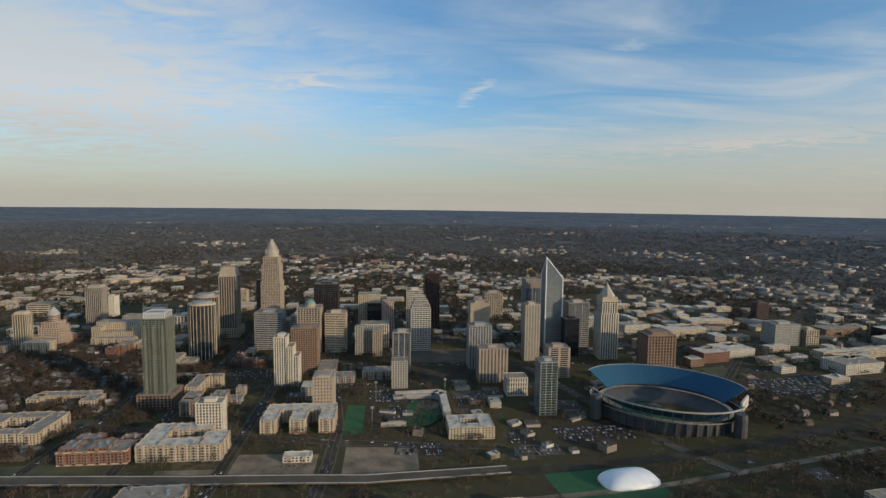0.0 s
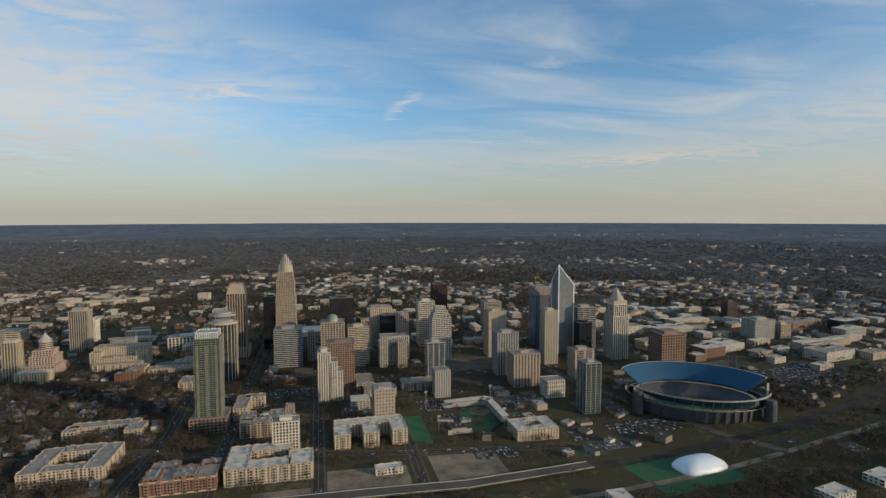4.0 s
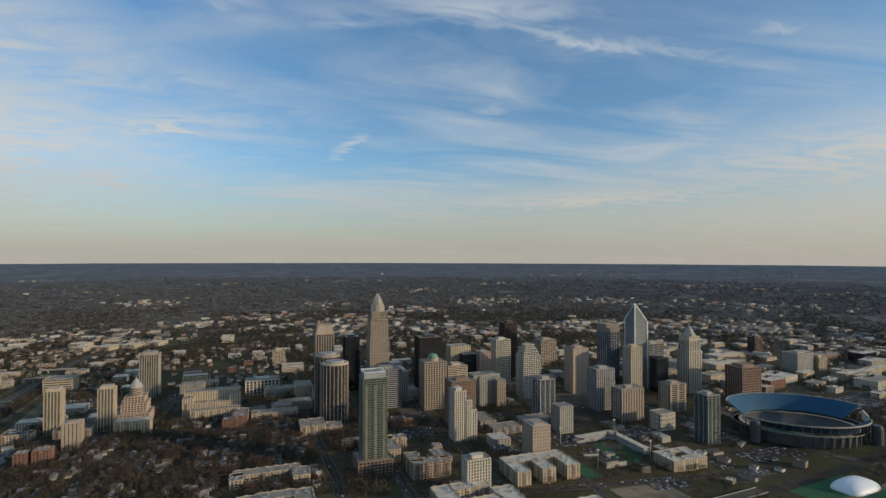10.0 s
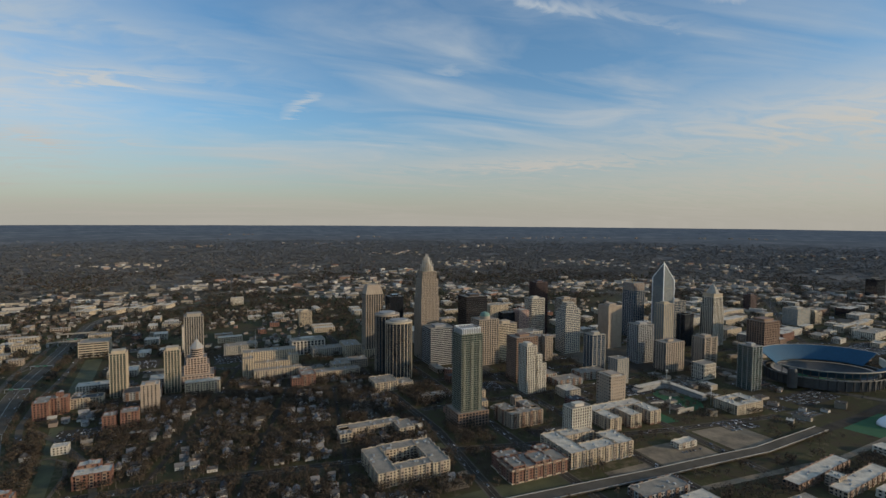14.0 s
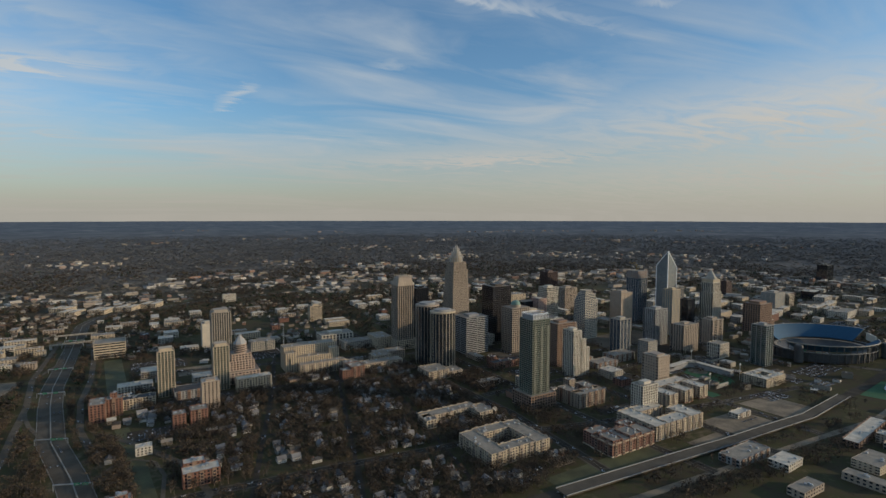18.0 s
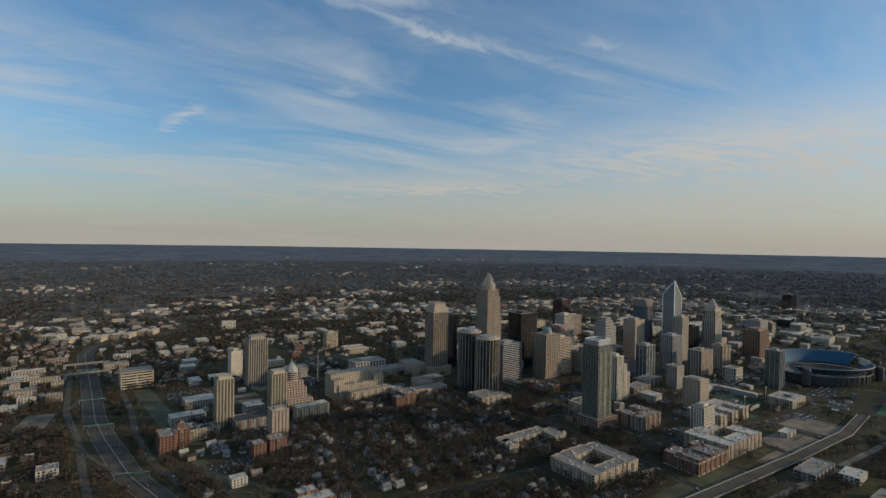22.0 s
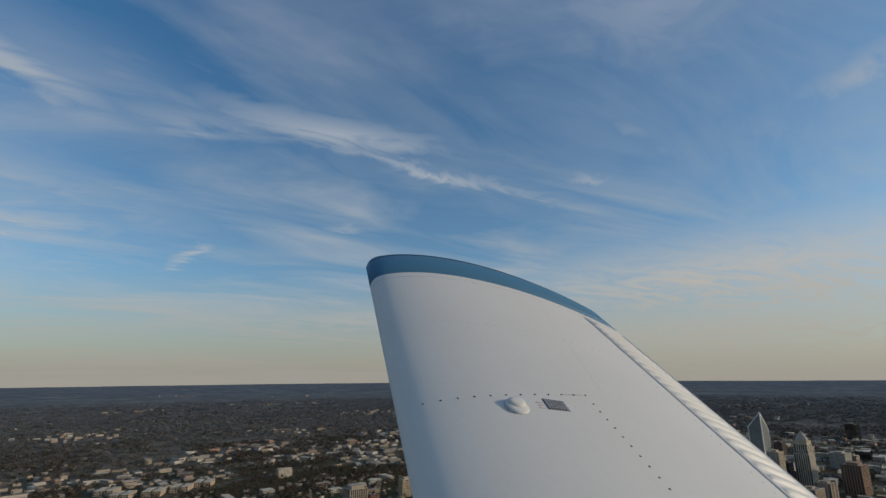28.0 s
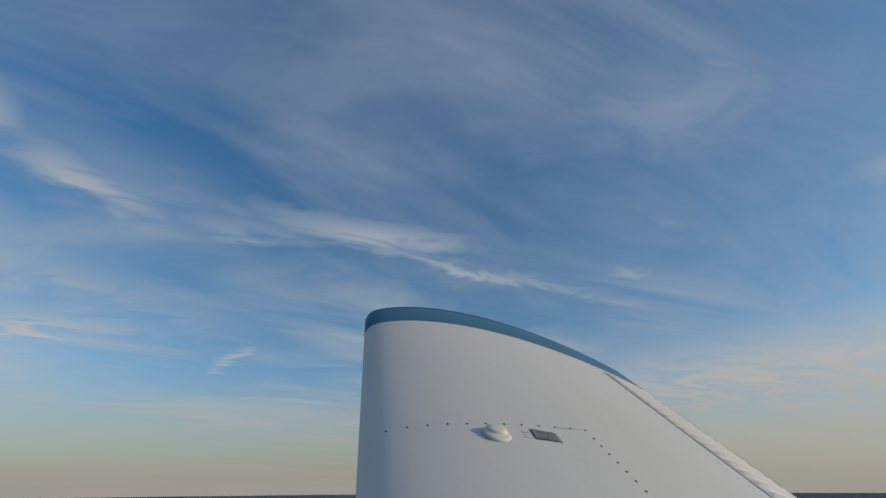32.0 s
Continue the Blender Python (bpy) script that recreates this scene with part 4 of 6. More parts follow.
block("apartment_block", "cream and brick apartment block with three wings", -142, 508, [(0, 12, 70, 16, 0), (-28, -8, 15, 26, 0), (0, -8, 15, 26, 0), (28, -8, 15, 26, 0)], CREAM, 14, roof=PALEROOF, base=BRICK)
block("apartment_block", "pale apartment block round two courtyards", -228, 450, [(-26, 0, 18, 46, 0), (0, -16, 36, 15, 0), (0, 16, 36, 14, 0), (26, -10, 20, 28, 0)], CREAM, 14, roof=PALEROOF, base=CONCRETE)
block("apartment_block", "red brick apartment block with cream top floor", -295, 430, [(0, 0, 56, 24, 0), (-16, 16, 22, 14, 0), (20, 14, 16, 12, 0), (-20, -2, 12, 18, 1.6), (4, -2, 16, 18, 1.6)], BRICK, 12, base=CREAM)
put("cornice", boxes("cornice", [(0, 0, 11.2, 56.8, 24.8, 1.0)], CREAM), bpy.data.objects["apartment_block.002"])
block("apartment_block", "cream courtyard apartment block with flat roofs", -398, 470, [(-24, 0, 16, 50, 0), (24, 0, 16, 50, 0), (0, 20, 34, 14, 0), (0, -18, 34, 12, 0)], CREAM, 12)
block("apartment_block", "long cream apartment block with pitched ends", -408, 550, [(-4, 8, 64, 14, 0), (28, -6, 16, 22, 0), (-32, 0, 12, 18, 0)], CREAM, 8)
block("apartment_block", "tan brick apartment block beside the tower", -252, 528, [(0, 0, 40, 14, 0), (14, 14, 14, 26, 0), (-14, 14, 14, 26, 0)], TAN, 15)
block("apartment_block", "cream apartment block with brick panels", -285, 590, [(0, 0, 14, 44, 0), (12, 18, 22, 12, 0)], CREAM, 13)
block("office_building", "long stepped cream building with ribbon windows", -508, 806, [(0, 8, 72, 20, 8), (-30, -4, 14, 22, 3), (30, -4, 14, 22, 3), (0, -10, 62, 14, -4)], CREAM, 22, category="office building")
block("apartment_block", "cream apartment wing with balconies", -498, 772, [(0, 0, 62, 12, 0), (34, -18, 16, 28, -2)], CREAM, 14)
block("apartment_block", "brick and cream apartment block", -462, 738, [(0, 0, 18, 22, 0), (-14, -4, 14, 14, -3)], BRICK, 14)
block("apartment_block", "cream apartment block below the domed tower", -588, 739, [(0, 0, 40, 14, 0)], CREAM, 15, roof=PALEROOF)
block("hotel", "red brick hotel with cream corner tower", -737, 706, [(-6, 0, 14, 26, 0), (8, 6, 16, 14, 0), (8, 6, 6, 6, 5)], BRICK, 18, category="hotel")
block("apartment_block", "red brick apartment block with bays", -656, 650, [(-10, 0, 12, 14, 0), (8, 2, 16, 16, 1)], BRICK, 14)
block("warehouse", "red brick warehouse with pale roof", -646, 522, [(0, 0, 27, 14, 0), (-4, 12, 16, 10, 2)], BRICK, 11, roof=PALEROOF)
block("office_block", "red brick block with white roof by the ramp", -701, 498, [(0, 0, 20, 16, 0), (4, 2, 8, 7, 3)], BRICK, 9, roof=PALEROOF)
block("office_block", "small white cube building among trees", -692, 596, [(0, 0, 13, 10, 0)], WHITE, 7, roof=PALEROOF, hvac=2)
block("apartment_block", "low cream apartments with dark roof", -708, 728, [(0, 0, 32, 14, 0), (-10, 12, 12, 12, 0)], CREAM, 11, roof=DARKROOF)
block("office_block", "pale block with square court on roof", 30, 512, [(-16, 0, 14, 32, 0), (16, 0, 14, 32, 0), (0, 11, 18, 10, 0), (0, -11, 18, 10, 0)], CREAM, 12, roof=PALEROOF)
# black core of both decks stands in for shade in their open storeys
block("parking_deck", "grey concrete parking deck", -655, 745, [(0, 0, 40, 24, 0)], CONCRETE, 9, glass=RUBBERSHADE, roof=DARKROOF, hvac=0)
block("parking_deck", "long pale parking deck", -150, 670, [(0, 0, 22, 40, 0)], LIGHTGREY, 10, glass=RUBBERSHADE, roof=ROOF, hvac=0)
block("office_building", "low cream public building with curved hall", -420, 760, [(0, 0, 60, 18, 0), (10, 24, 26, 20, 2)], CREAM, 9)
block("office_building", "flat tan public building", -395, 800, [(0, 0, 46, 20, 0)], TAN, 11)
block("church", "dark brick church hall beside trees", -262, 690, [(0, 0, 44, 14, 0), (-14, 10, 10, 10, 5)], BRICK, 9, roof=DARKROOF, category="church")
block("office_building", "tan brick block with plain sides", -232, 585, [(0, 0, 10, 10, 0)], TAN, 9)
block("office_building", "low concrete block beside the avenue", -235, 560, [(0, 0, 26, 12, 0)], CONCRETE, 6)
block("office_building", "low pale filling station building", -125, 436, [(0, 0, 24, 10, 0)], WHITE, 5, roof=PALEROOF, hvac=1)
block("office_building", "grey low office building", -130, 640, [(0, 0, 40, 20, 0)], CONCRETE, 8)
block("office_building", "grey low office building", -80, 660, [(0, 0, 44, 22, 0)], LIGHTGREY, 10)
block("apartment_tower", "pale balcony apartment building", -52, 632, [(0, 0, 20, 18, 0)], LIGHTGREY, 34, glass=BLUEGLASS, storey=2.6)
block("office_building", "white columned pavilion block", -105, 800, [(0, 0, 44, 26, 0)], WHITE, 36, storey=7)
block("office_building", "grey glass block beside the tower", -110, 770, [(0, 0, 40, 22, 0), (-14, -14, 12, 10, 8)], LIGHTGREY, 34)
block("office_building", "slim tan stone office block", -95, 752, [(0, 0, 14, 12, 0)], TAN, 38)
block("office_building", "red brick tower block beside glass", -90, 850, [(0, 0, 20, 20, 0)], PINK, 62)
block("office_building", "cream office block with flat roof", -125, 880, [(0, 0, 36, 26, 0)], CREAM, 68)
block("office_building", "dark glass office block with flat roof", -110, 862, [(0, 0, 30, 20, 0)], BLACKGLASS, 56, glass=BLACKGLASS)
block("office_building", "tan brick low-rise beside towers", -250, 870, [(0, 0, 34, 30, 0)], TAN, 24)
block("arena", "broad white-roofed arena hall", -240, 935, [(0, 0, 60, 50, 0)], WHITE, 20, roof=PALEROOF, category="arena")
block("office_building", "cream low block before the twin towers", -370, 690, [(0, 0, 30, 30, 0), (26, -4, 20, 22, -4)], CREAM, 11)
block("office_building", "white terrace block beside the plaza", -225, 812, [(0, 0, 26, 22, 0)], WHITE, 16)
block("office_building", "pale hall with dark windows", -420, 880, [(0, 0, 50, 24, 0)], LIGHTGREY, 12)
block("office_building", "cream block with arched windows", -385, 872, [(0, 0, 26, 40, 0)], CREAM, 18)
block("office_building", "green glass school hall", -560, 930, [(0, 0, 36, 20, 0)], LIGHTGREY, 14, glass=GREENGLASS)
block("office_building", "white hotel slab beyond the freeway", -585, 1440, [(0, 0, 30, 14, 0)], WHITE, 18)
block("office_building", "pale low block beside car parks", -700, 850, [(0, 0, 36, 26, 0)], LIGHTGREY, 8, roof=PALEROOF)
block("office_building", "pale low block with clerestory", -718, 790, [(0, 0, 37, 18, 0)], WHITE, 8, roof=PALEROOF)
for i_, (x_, y_, w_, d_, h_, m_) in enumerate(((330, 800, 50, 24, 14, CREAM), (395, 745, 44, 30, 14, BRICK), (440, 770, 56, 36, 12, WHITE), (520, 740, 30, 12, 8, WHITE), (590, 760, 60, 18, 11, CREAM), (600, 735, 60, 18, 11, CREAM), (570, 700, 66, 36, 14, WHITE), (650, 770, 60, 16, 11, CREAM), (420, 880, 80, 30, 14, CREAM), (340, 900, 50, 26, 16, WHITE), (280, 930, 40, 22, 20, LIGHTGREY), (500, 960, 90, 30, 12, CREAM), (700, 900, 80, 30, 14, BROWN), (780, 880, 50, 30, 18, BLACKGLASS), (740, 830, 60, 24, 14, LIGHTGREY), (470, 690, 24, 14, 8, WHITE), (510, 650, 30, 14, 7, CREAM), (360, 720, 22, 16, 10, BROWN), (640, 690, 40, 20, 10, CREAM), (330, 760, 30, 20, 12, CONCRETE))):
    block("apartment_block" if i_ % 2 else "office_building", "low flat-roofed %s block among car parks" % ("cream", "pale", "white")[i_ % 3], x_, y_, [(0, 0, w_, d_, 0), (w_ * 0.2, d_ * 0.4, w_ * 0.4, d_ * 0.5, 0)], m_, h_, rot=14, roof=PALEROOF if i_ % 3 else ROOF)


block("apartment_block", "stepped cream apartment block by the freeway", -925, 1035, [(0, 0, 30, 12, 0), (-12, -14, 10, 18, -2), (12, -14, 10, 18, -2)], CREAM, 12)
block("apartment_block", "stepped cream apartment block by the freeway", -880, 1034, [(0, 0, 34, 12, 0), (-12, 14, 10, 18, 3), (14, -10, 14, 12, -4)], CREAM, 11)
block("warehouse", "long low warehouse with pale roof", -60, 352, [(0, 0, 90, 13, 0)], BROWN, 6, rot=12, roof=PALEROOF, category="warehouse")
block("warehouse", "long low warehouse with pale roof", -40, 330, [(0, 0, 80, 13, 0), (-20, 10, 14, 10, 3)], TAN, 6, rot=12, roof=PALEROOF, category="warehouse")
block("warehouse", "broad flat warehouse below the freeway", -215, 368, [(0, 0, 48, 18, 0)], CONCRETE, 6, roof=ROOF, category="warehouse")
block("office_block", "white square house block by the ramp", -835, 690, [(0, 0, 16, 14, 0)], WHITE, 8)
block("office_block", "white cube block beside the service road", -890, 945, [(0, 0, 14, 12, 0), (9, 3, 6, 8, -3)], WHITE, 10, hvac=2)
block("office_block", "tan cube block beside the service road", -860, 950, [(0, 0, 17, 12, 0)], TAN, 8, hvac=2)
block("warehouse", "long pale shed beside the freeway", -885, 728, [(0, 0, 30, 16, 0)], LIGHTGREY, 6, roof=PALEROOF, category="warehouse")


# ---- stadium ----
def arc_band(name, r0, r1, a0, a1, material, n=48, k=0.74, thick=0.0):
    """A banked ring between (radius, height) pairs, over an arc in degrees of an oval."""
    verts, faces = [], []
    prof = [r0, r1] + ([(r1[0], r1[1] - thick), (r0[0], r0[1] - thick)] if thick else [])
    m = len(prof)
    for i in range(n + 1):
        a = radians(a0 + (a1 - a0) * i / n)
        verts += [(r * math.cos(a), r * k * math.sin(a), z) for r, z in prof]
    for i in range(n):
        for j in range(m if thick else m - 1):
            p, q = i * m + j, i * m + (j + 1) % m
            faces.append((p, p + m, q + m, q))
    if thick:
        faces += [tuple(range(m))[::-1], tuple(n * m + j for j in range(m))]
    return mesh_of(name, verts, faces, material)


st = thing("stadium", 250, 562, "open oval stadium with blue seats and dark arcaded wall", "stadium", -21)
PANELSHADE = mat("dark_panel_and_bowl_shade", (0.066, 0.064, 0.060), rough=0.6, var=0.2)
put("playing_field", mesh_of("playing_field", [(x, y, 0.4) for x, y, z in circle(44, 0, 40, ry=30)], [tuple(range(40))], TURF), st)
# lower stand takes the dark panel colour to imitate shadow in the bowl
put("lower_stand", arc_band("lower_stand", (44, 1.0), (66, 13), 0, 360, PANELSHADE, 64, thick=0.8), st)
put("concourse", arc_band("concourse", (66, 13), (70, 13.4), 0, 360, LIGHTGREY, 64, thick=0.6), st)
put("upper_stand", arc_band("upper_stand", (62, 18), (84, 36), 12, 168, SEATBLUE, 40, thick=1.2), st, label="steep blue upper stand")
put("upper_stand", arc_band("upper_stand", (62, 16), (80, 27), 200, 342, SEATBLUE, 40, thick=1.2), st, label="lower blue upper stand")
put("rim", arc_band("rim", (84, 36.2), (85.5, 36.4), 12, 168, LIGHTGREY, 40, thick=1.6), st)
put("rim", arc_band("rim", (80, 27.2), (81.5, 27.4), 200, 342, LIGHTGREY, 40, thick=1.6), st)
put("outer_wall", arc_band("outer_wall", (76, 0), (77, 15), 0, 360, PANELSHADE, 64, thick=0.0), st)
put("arcade_band", arc_band("arcade_band", (77.5, 14), (79.5, 15.4), 0, 360, CONCRETE, 64, thick=0.8), st)
pier_ = boxes("arcade_pier", [(0, 0, 0, 1.6, 1.2, 15)], PANELSHADE)
for i_ in range(48):
    a_ = 2 * math.pi * i_ / 48
    put("arcade_pier", pier_, st, (78 * math.cos(a_), 78 * 0.74 * math.sin(a_), 0), rz=math.degrees(a_))
strut_ = boxes("deck_strut", [(0, 0, 0, 0.8, 0.8, 12)], PANELSHADE)
for i_ in range(20):
    a_ = radians(202 + 138 * i_ / 19)
    put("deck_strut", strut_, st, (79 * math.cos(a_), 79 * 0.74 * math.sin(a_), 15))
sb_ = put("score_board", boxes("score_board", [(0, 0, 0, 2, 30, 11)], WHITE), st, (78, -6, 20), "broad pale back of the score board", rz=-20)
put("lettering_bar", boxes("lettering_bar", [(0, 0, 0, 0.1, 16, 1.6)], CONCRETE), sb_, (1.1, 0, 5))
for s_ in (-1, 1):
    put("entrance_tower", loft("entrance_tower", [circle(6, 0, 12), circle(6, 22, 12), circle(5, 26, 12)], PANELSHADE), st, (70 * s_, -40, 0))

# ---- ballpark ----
bp_ = thing("ballpark", -38, 552, "small ballpark with green field and white canopies", "ballpark", GRID, z=gz(-38, 552) + 0.2)
put("outfield", mesh_of("outfield", [(-36, -34, 0), (22, -34, 0), (38, -16, 0), (38, 34, 0), (-30, 40, 0), (-36, 20, 0)], [(0, 1, 2, 3, 4, 5)], TURF), bp_)
put("infield", mesh_of("infield", [(26 + 13 * math.cos(a), 22 + 13 * math.sin(a), 0.06) for a in [2 * math.pi * i / 20 for i in range(20)]], [tuple(range(20))], DIRT), bp_)
for (x_, y_, w_, d_, r_) in ((44, 12, 9, 56, 0), (14, 44, 56, 9, 4), (41, 42, 14, 12, 45)):
    put("stand", boxes("stand", [(0, 0, 0, w_, d_, 4), (0, 0, 4, w_ * .6, d_, 2)], CONCRETE), bp_, (x_, y_, 0), rz=r_)
    put("canopy", boxes("canopy", [(0, 0, 7, w_ * 0.9, d_ * 1.02, 0.5)], PALEROOF), bp_, (x_, y_, 0), rz=r_)
put("score_board", boxes("score_board", [(0, 0, 0, 26, 1.2, 5)], LIGHTGREY), bp_, (-14, -37, 1))
for x_, y_ in ((-36, -34), (38, -30), (48, 46), (-34, 42)):
    put("light_mast", boxes("light_mast", [(0, 0, 0, 0.5, 0.5, 20), (0, 0, 20, 3.4, 0.6, 2.0)], METAL), bp_, (x_, y_, 0))

# ---- white air dome ----
ad_ = thing("air_dome", 160, 418, "white inflated sports dome on a green field", "dome", 12)
rings_ = [[(a * c * 26, b * c * 15, 9.5 * s) for a, b in [(math.copysign(abs(math.cos(q)) ** .6, math.cos(q)), math.copysign(abs(math.sin(q)) ** .6, math.sin(q))) for q in [2 * math.pi * i / 28 for i in range(28)]]] for c, s in [(math.cos(e), math.sin(e)) for e in (0, .2, .45, .7, .95, 1.2, 1.45)]]
put("fabric_shell", loft("fabric_shell", rings_, WHITESTEEL, smooth=True), ad_)
put("skirt", loft("skirt", [[(x * 1.01, y * 1.01, 0) for x, y, z in rings_[0]], [(x * 1.01, y * 1.01, 0.6) for x, y, z in rings_[0]]], CONCRETE, caps=False), ad_)


# ---- free ground, for planting and small buildings ----
CELL, NX, NY, OX, OY = 3.0, 900, 800, -1300.0, 250.0
taken = np.zeros((NX, NY), bool)


def mark(points):
    i = ((points[:, 0] - OX) / CELL).astype(int)
    j = ((points[:, 1] - OY) / CELL).astype(int)
    ok = (i > 0) & (i < NX - 1) & (j > 0) & (j < NY - 1)
    taken[i[ok], j[ok]] = True


bpy.context.view_layer.update()
S_, T_ = [g.ravel() for g in np.meshgrid(np.linspace(0, 1, 14), np.linspace(0, 1, 14))]
for ob in list(scene.objects):
    if ob.type != "MESH" or ob.name.startswith("ground"):
        continue
    if ob.name.split(".")[0] in ("spandrel", "pier", "facade", "parapet", "balcony", "crown_blade", "floor_band", "fin", "air_handler", "median", "road_edge", "road_lane", "lower_stand", "arcade_pier", "column"):
        continue
    mw = np.array(ob.matrix_world)
    co = np.array([v.co for v in ob.data.vertices])
    co = co @ mw[:3, :3].T + mw[:3, 3]
    for p in ob.data.polygons:
        if len(p.vertices) == 4:
            a, b, c, d = (co[k] for k in p.vertices)
            mark(a * ((1 - S_) * (1 - T_))[:, None] + b * (S_ * (1 - T_))[:, None] + c * (S_ * T_)[:, None] + d * ((1 - S_) * T_)[:, None])
        else:
            mark(co[list(p.vertices)])
grow = taken.copy()
grow[1:] |= taken[:-1]
grow[:-1] |= taken[1:]
grow[:, 1:] |= taken[:, :-1]
grow[:, :-1] |= taken[:, 1:]


def is_free(x, y, wide=True):
    i, j = int((x - OX) / CELL), int((y - OY) / CELL)
    if not (0 < i < NX - 1 and 0 < j < NY - 1):
        return True
    return not (grow if wide else taken)[i, j]


def claim(x, y, r):
    i0, i1, j0, j1 = int((x - r - OX) / CELL), int((x + r - OX) / CELL), int((y - r - OY) / CELL), int((y + r - OY) / CELL)
    if i0 > 0 and j0 > 0 and i1 < NX and j1 < NY:
        grow[i0:i1 + 1, j0:j1 + 1] = True


# ---- houses ----
def house_kind(w, d, h, ridge, wing, chimney):
    t = thing("house", 0, 0, "small gabled house with painted boards and grey roof", "house", 0, "houses under bare trees", z=0)
    put("house_body", boxes("house_body", [(0, 0, 0, w, d, h)], CLAPBOARD), t)

    def gable(w, d, z, r, o=0.35):
        v = [(-w / 2 - o, -d / 2 - o, z), (w / 2 + o, -d / 2 - o, z), (w / 2 + o, d / 2 + o, z), (-w / 2 - o, d / 2 + o, z), (-w / 2 - o, 0, z + r), (w / 2 + o, 0, z + r)]
        return mesh_of("roof", v, [(0, 1, 5, 4), (2, 3, 4, 5), (0, 4, 3), (1, 2, 5), (3, 2, 1, 0)], SHINGLE)

    put("roof", gable(w, d, h, ridge), t)
    put("window_strip", boxes("window_strip", [(x * w * 0.25, s * (d / 2 + 0.03), z, 0.6, 0.08, 0.9) for x in (-1, 0, 1) for s in (-1, 1) for z in ((0.7,) if h < 3 else (0.7, 2.5))], GLASS), t)["kind"] = "stuff"
    if wing:
        put("wing_body", boxes("wing_body", [(0, 0, 0, d * 0.7, wing, h * 0.75)], CLAPBOARD), t, (w * 0.15, -d / 2 - wing / 2, 0))
        put("wing_roof", gable(wing, d * 0.7, 0, ridge * 0.7), t, (w * 0.15, -d / 2 - wing / 2, h * 0.75), rz=90)
    if chimney:
        put("chimney", boxes("chimney", [(w * 0.3, 0, h, 0.7, 0.7, ridge + 0.9)], BRICK), t)
    return t


KINDS = [house_kind(7.0, 5.2, 3.6, 2.2, 3, 1), house_kind(8.5, 5.6, 2.6, 2.0, 0, 1), house_kind(6.2, 5.0, 4.2, 2.0, 2.5, 0), house_kind(9.5, 6.0, 4.0, 2.6, 3, 1), house_kind(7.5, 6.5, 3.0, 2.6, 0, 0)]
rng = random.Random(11)
spots, used = [], []
for y0 in np.arange(425, 745, 15.0):
    for x0 in np.arange(-715, -350, 12.0):
        x, y = x0 + rng.uniform(-3, 3), y0 + rng.uniform(-2.5, 2.5)
        if rng.random() < 0.66 and is_free(x, y) and is_free(x + 4, y) and is_free(x - 4, y) and is_free(x, y + 4) and is_free(x, y - 4):
            spots.append((x, y))
for x, y in spots[:350]:
    k = rng.randrange(5)
    m = pose(x, y, gz(x, y) - 0.05, 0, 0, GRID + rng.choice((0, 90, 180, 270)) + rng.uniform(-8, 8))
    if k not in used:
        used.append(k)
        KINDS[k].matrix_basis = m
    else:
        copy_thing(KINDS[k], m)
    claim(x, y, 3.5)


# ---- small commercial buildings ----
def shop_kind(w, d, h, wall, roof, label):
    t = thing("low_building", 0, 0, label, "building", 0, "low buildings round the centre", z=0)
    shell(t, w, d, h, wall, GLASS, max(1, round(h / 2.6)), max(2, int(w / 4)), max(2, int(d / 4)), 1.9, 1.3, split=False, roof=roof, proud=0.25, parapet=0.5)
    units(t, w, d, h, 3, int(w * 10))
    return t


SHOPS = [shop_kind(26, 16, 6, WHITE, PALEROOF, "low white flat-roofed building with vents"), shop_kind(34, 20, 7, CREAM, ROOF, "low cream warehouse with grey roof"), shop_kind(18, 14, 8, BRICK, DARKROOF, "small brick building with dark roof"),
         shop_kind(40, 14, 9, CREAM, PALEROOF, "long cream apartment row with pale roof"), shop_kind(22, 22, 10, LIGHTGREY, PALEROOF, "square grey office building"), shop_kind(30, 12, 6, TAN, ROOF, "low tan building with flat roof")]
used = []


def shops(x0, x1, y0, y1, count, seed, turn=GRID, kinds=(0, 1, 2, 3, 4, 5)):
    r = random.Random(seed)
    done = 0
    for _ in range(count * 12):
        x, y = r.uniform(x0, x1), r.uniform(y0, y1)
        if not all(is_free(x + a, y + b) for a in (-14, -7, 0, 7, 14) for b in (-9, 0, 9)):
            continue
        k = r.choice(kinds)
        m = pose(x, y, gz(x, y) - 0.05, 0, 0, turn + r.choice((0, 0, 90)) + r.uniform(-3, 3))
        if k not in used:
            used.append(k)
            SHOPS[k].matrix_basis = m
        else:
            copy_thing(SHOPS[k], m)
        claim(x, y, 17)
        done += 1
        if done >= count:
            break


shops(-1050, -850, 820, 1250, 18, 1, kinds=(0, 1, 3, 4, 5))
shops(-800, -420, 860, 1300, 26, 2)
shops(-420, 120, 880, 1350, 34, 3, kinds=(0, 1, 2, 3, 4))
shops(340, 900, 620, 1150, 40, 4, 14, (0, 1, 3, 4))
shops(-720, -560, 760, 880, 8, 5)
shops(-330, -20, 560, 760, 10, 6, kinds=(0, 2, 4, 5))
shops(-40, 300, 860, 1100, 14, 7, kinds=(1, 3, 4))
shops(-260, 120, 290, 372, 8, 8, kinds=(0, 1, 5))
shops(180, 420, 300, 470, 6, 9, 14, (0, 1))
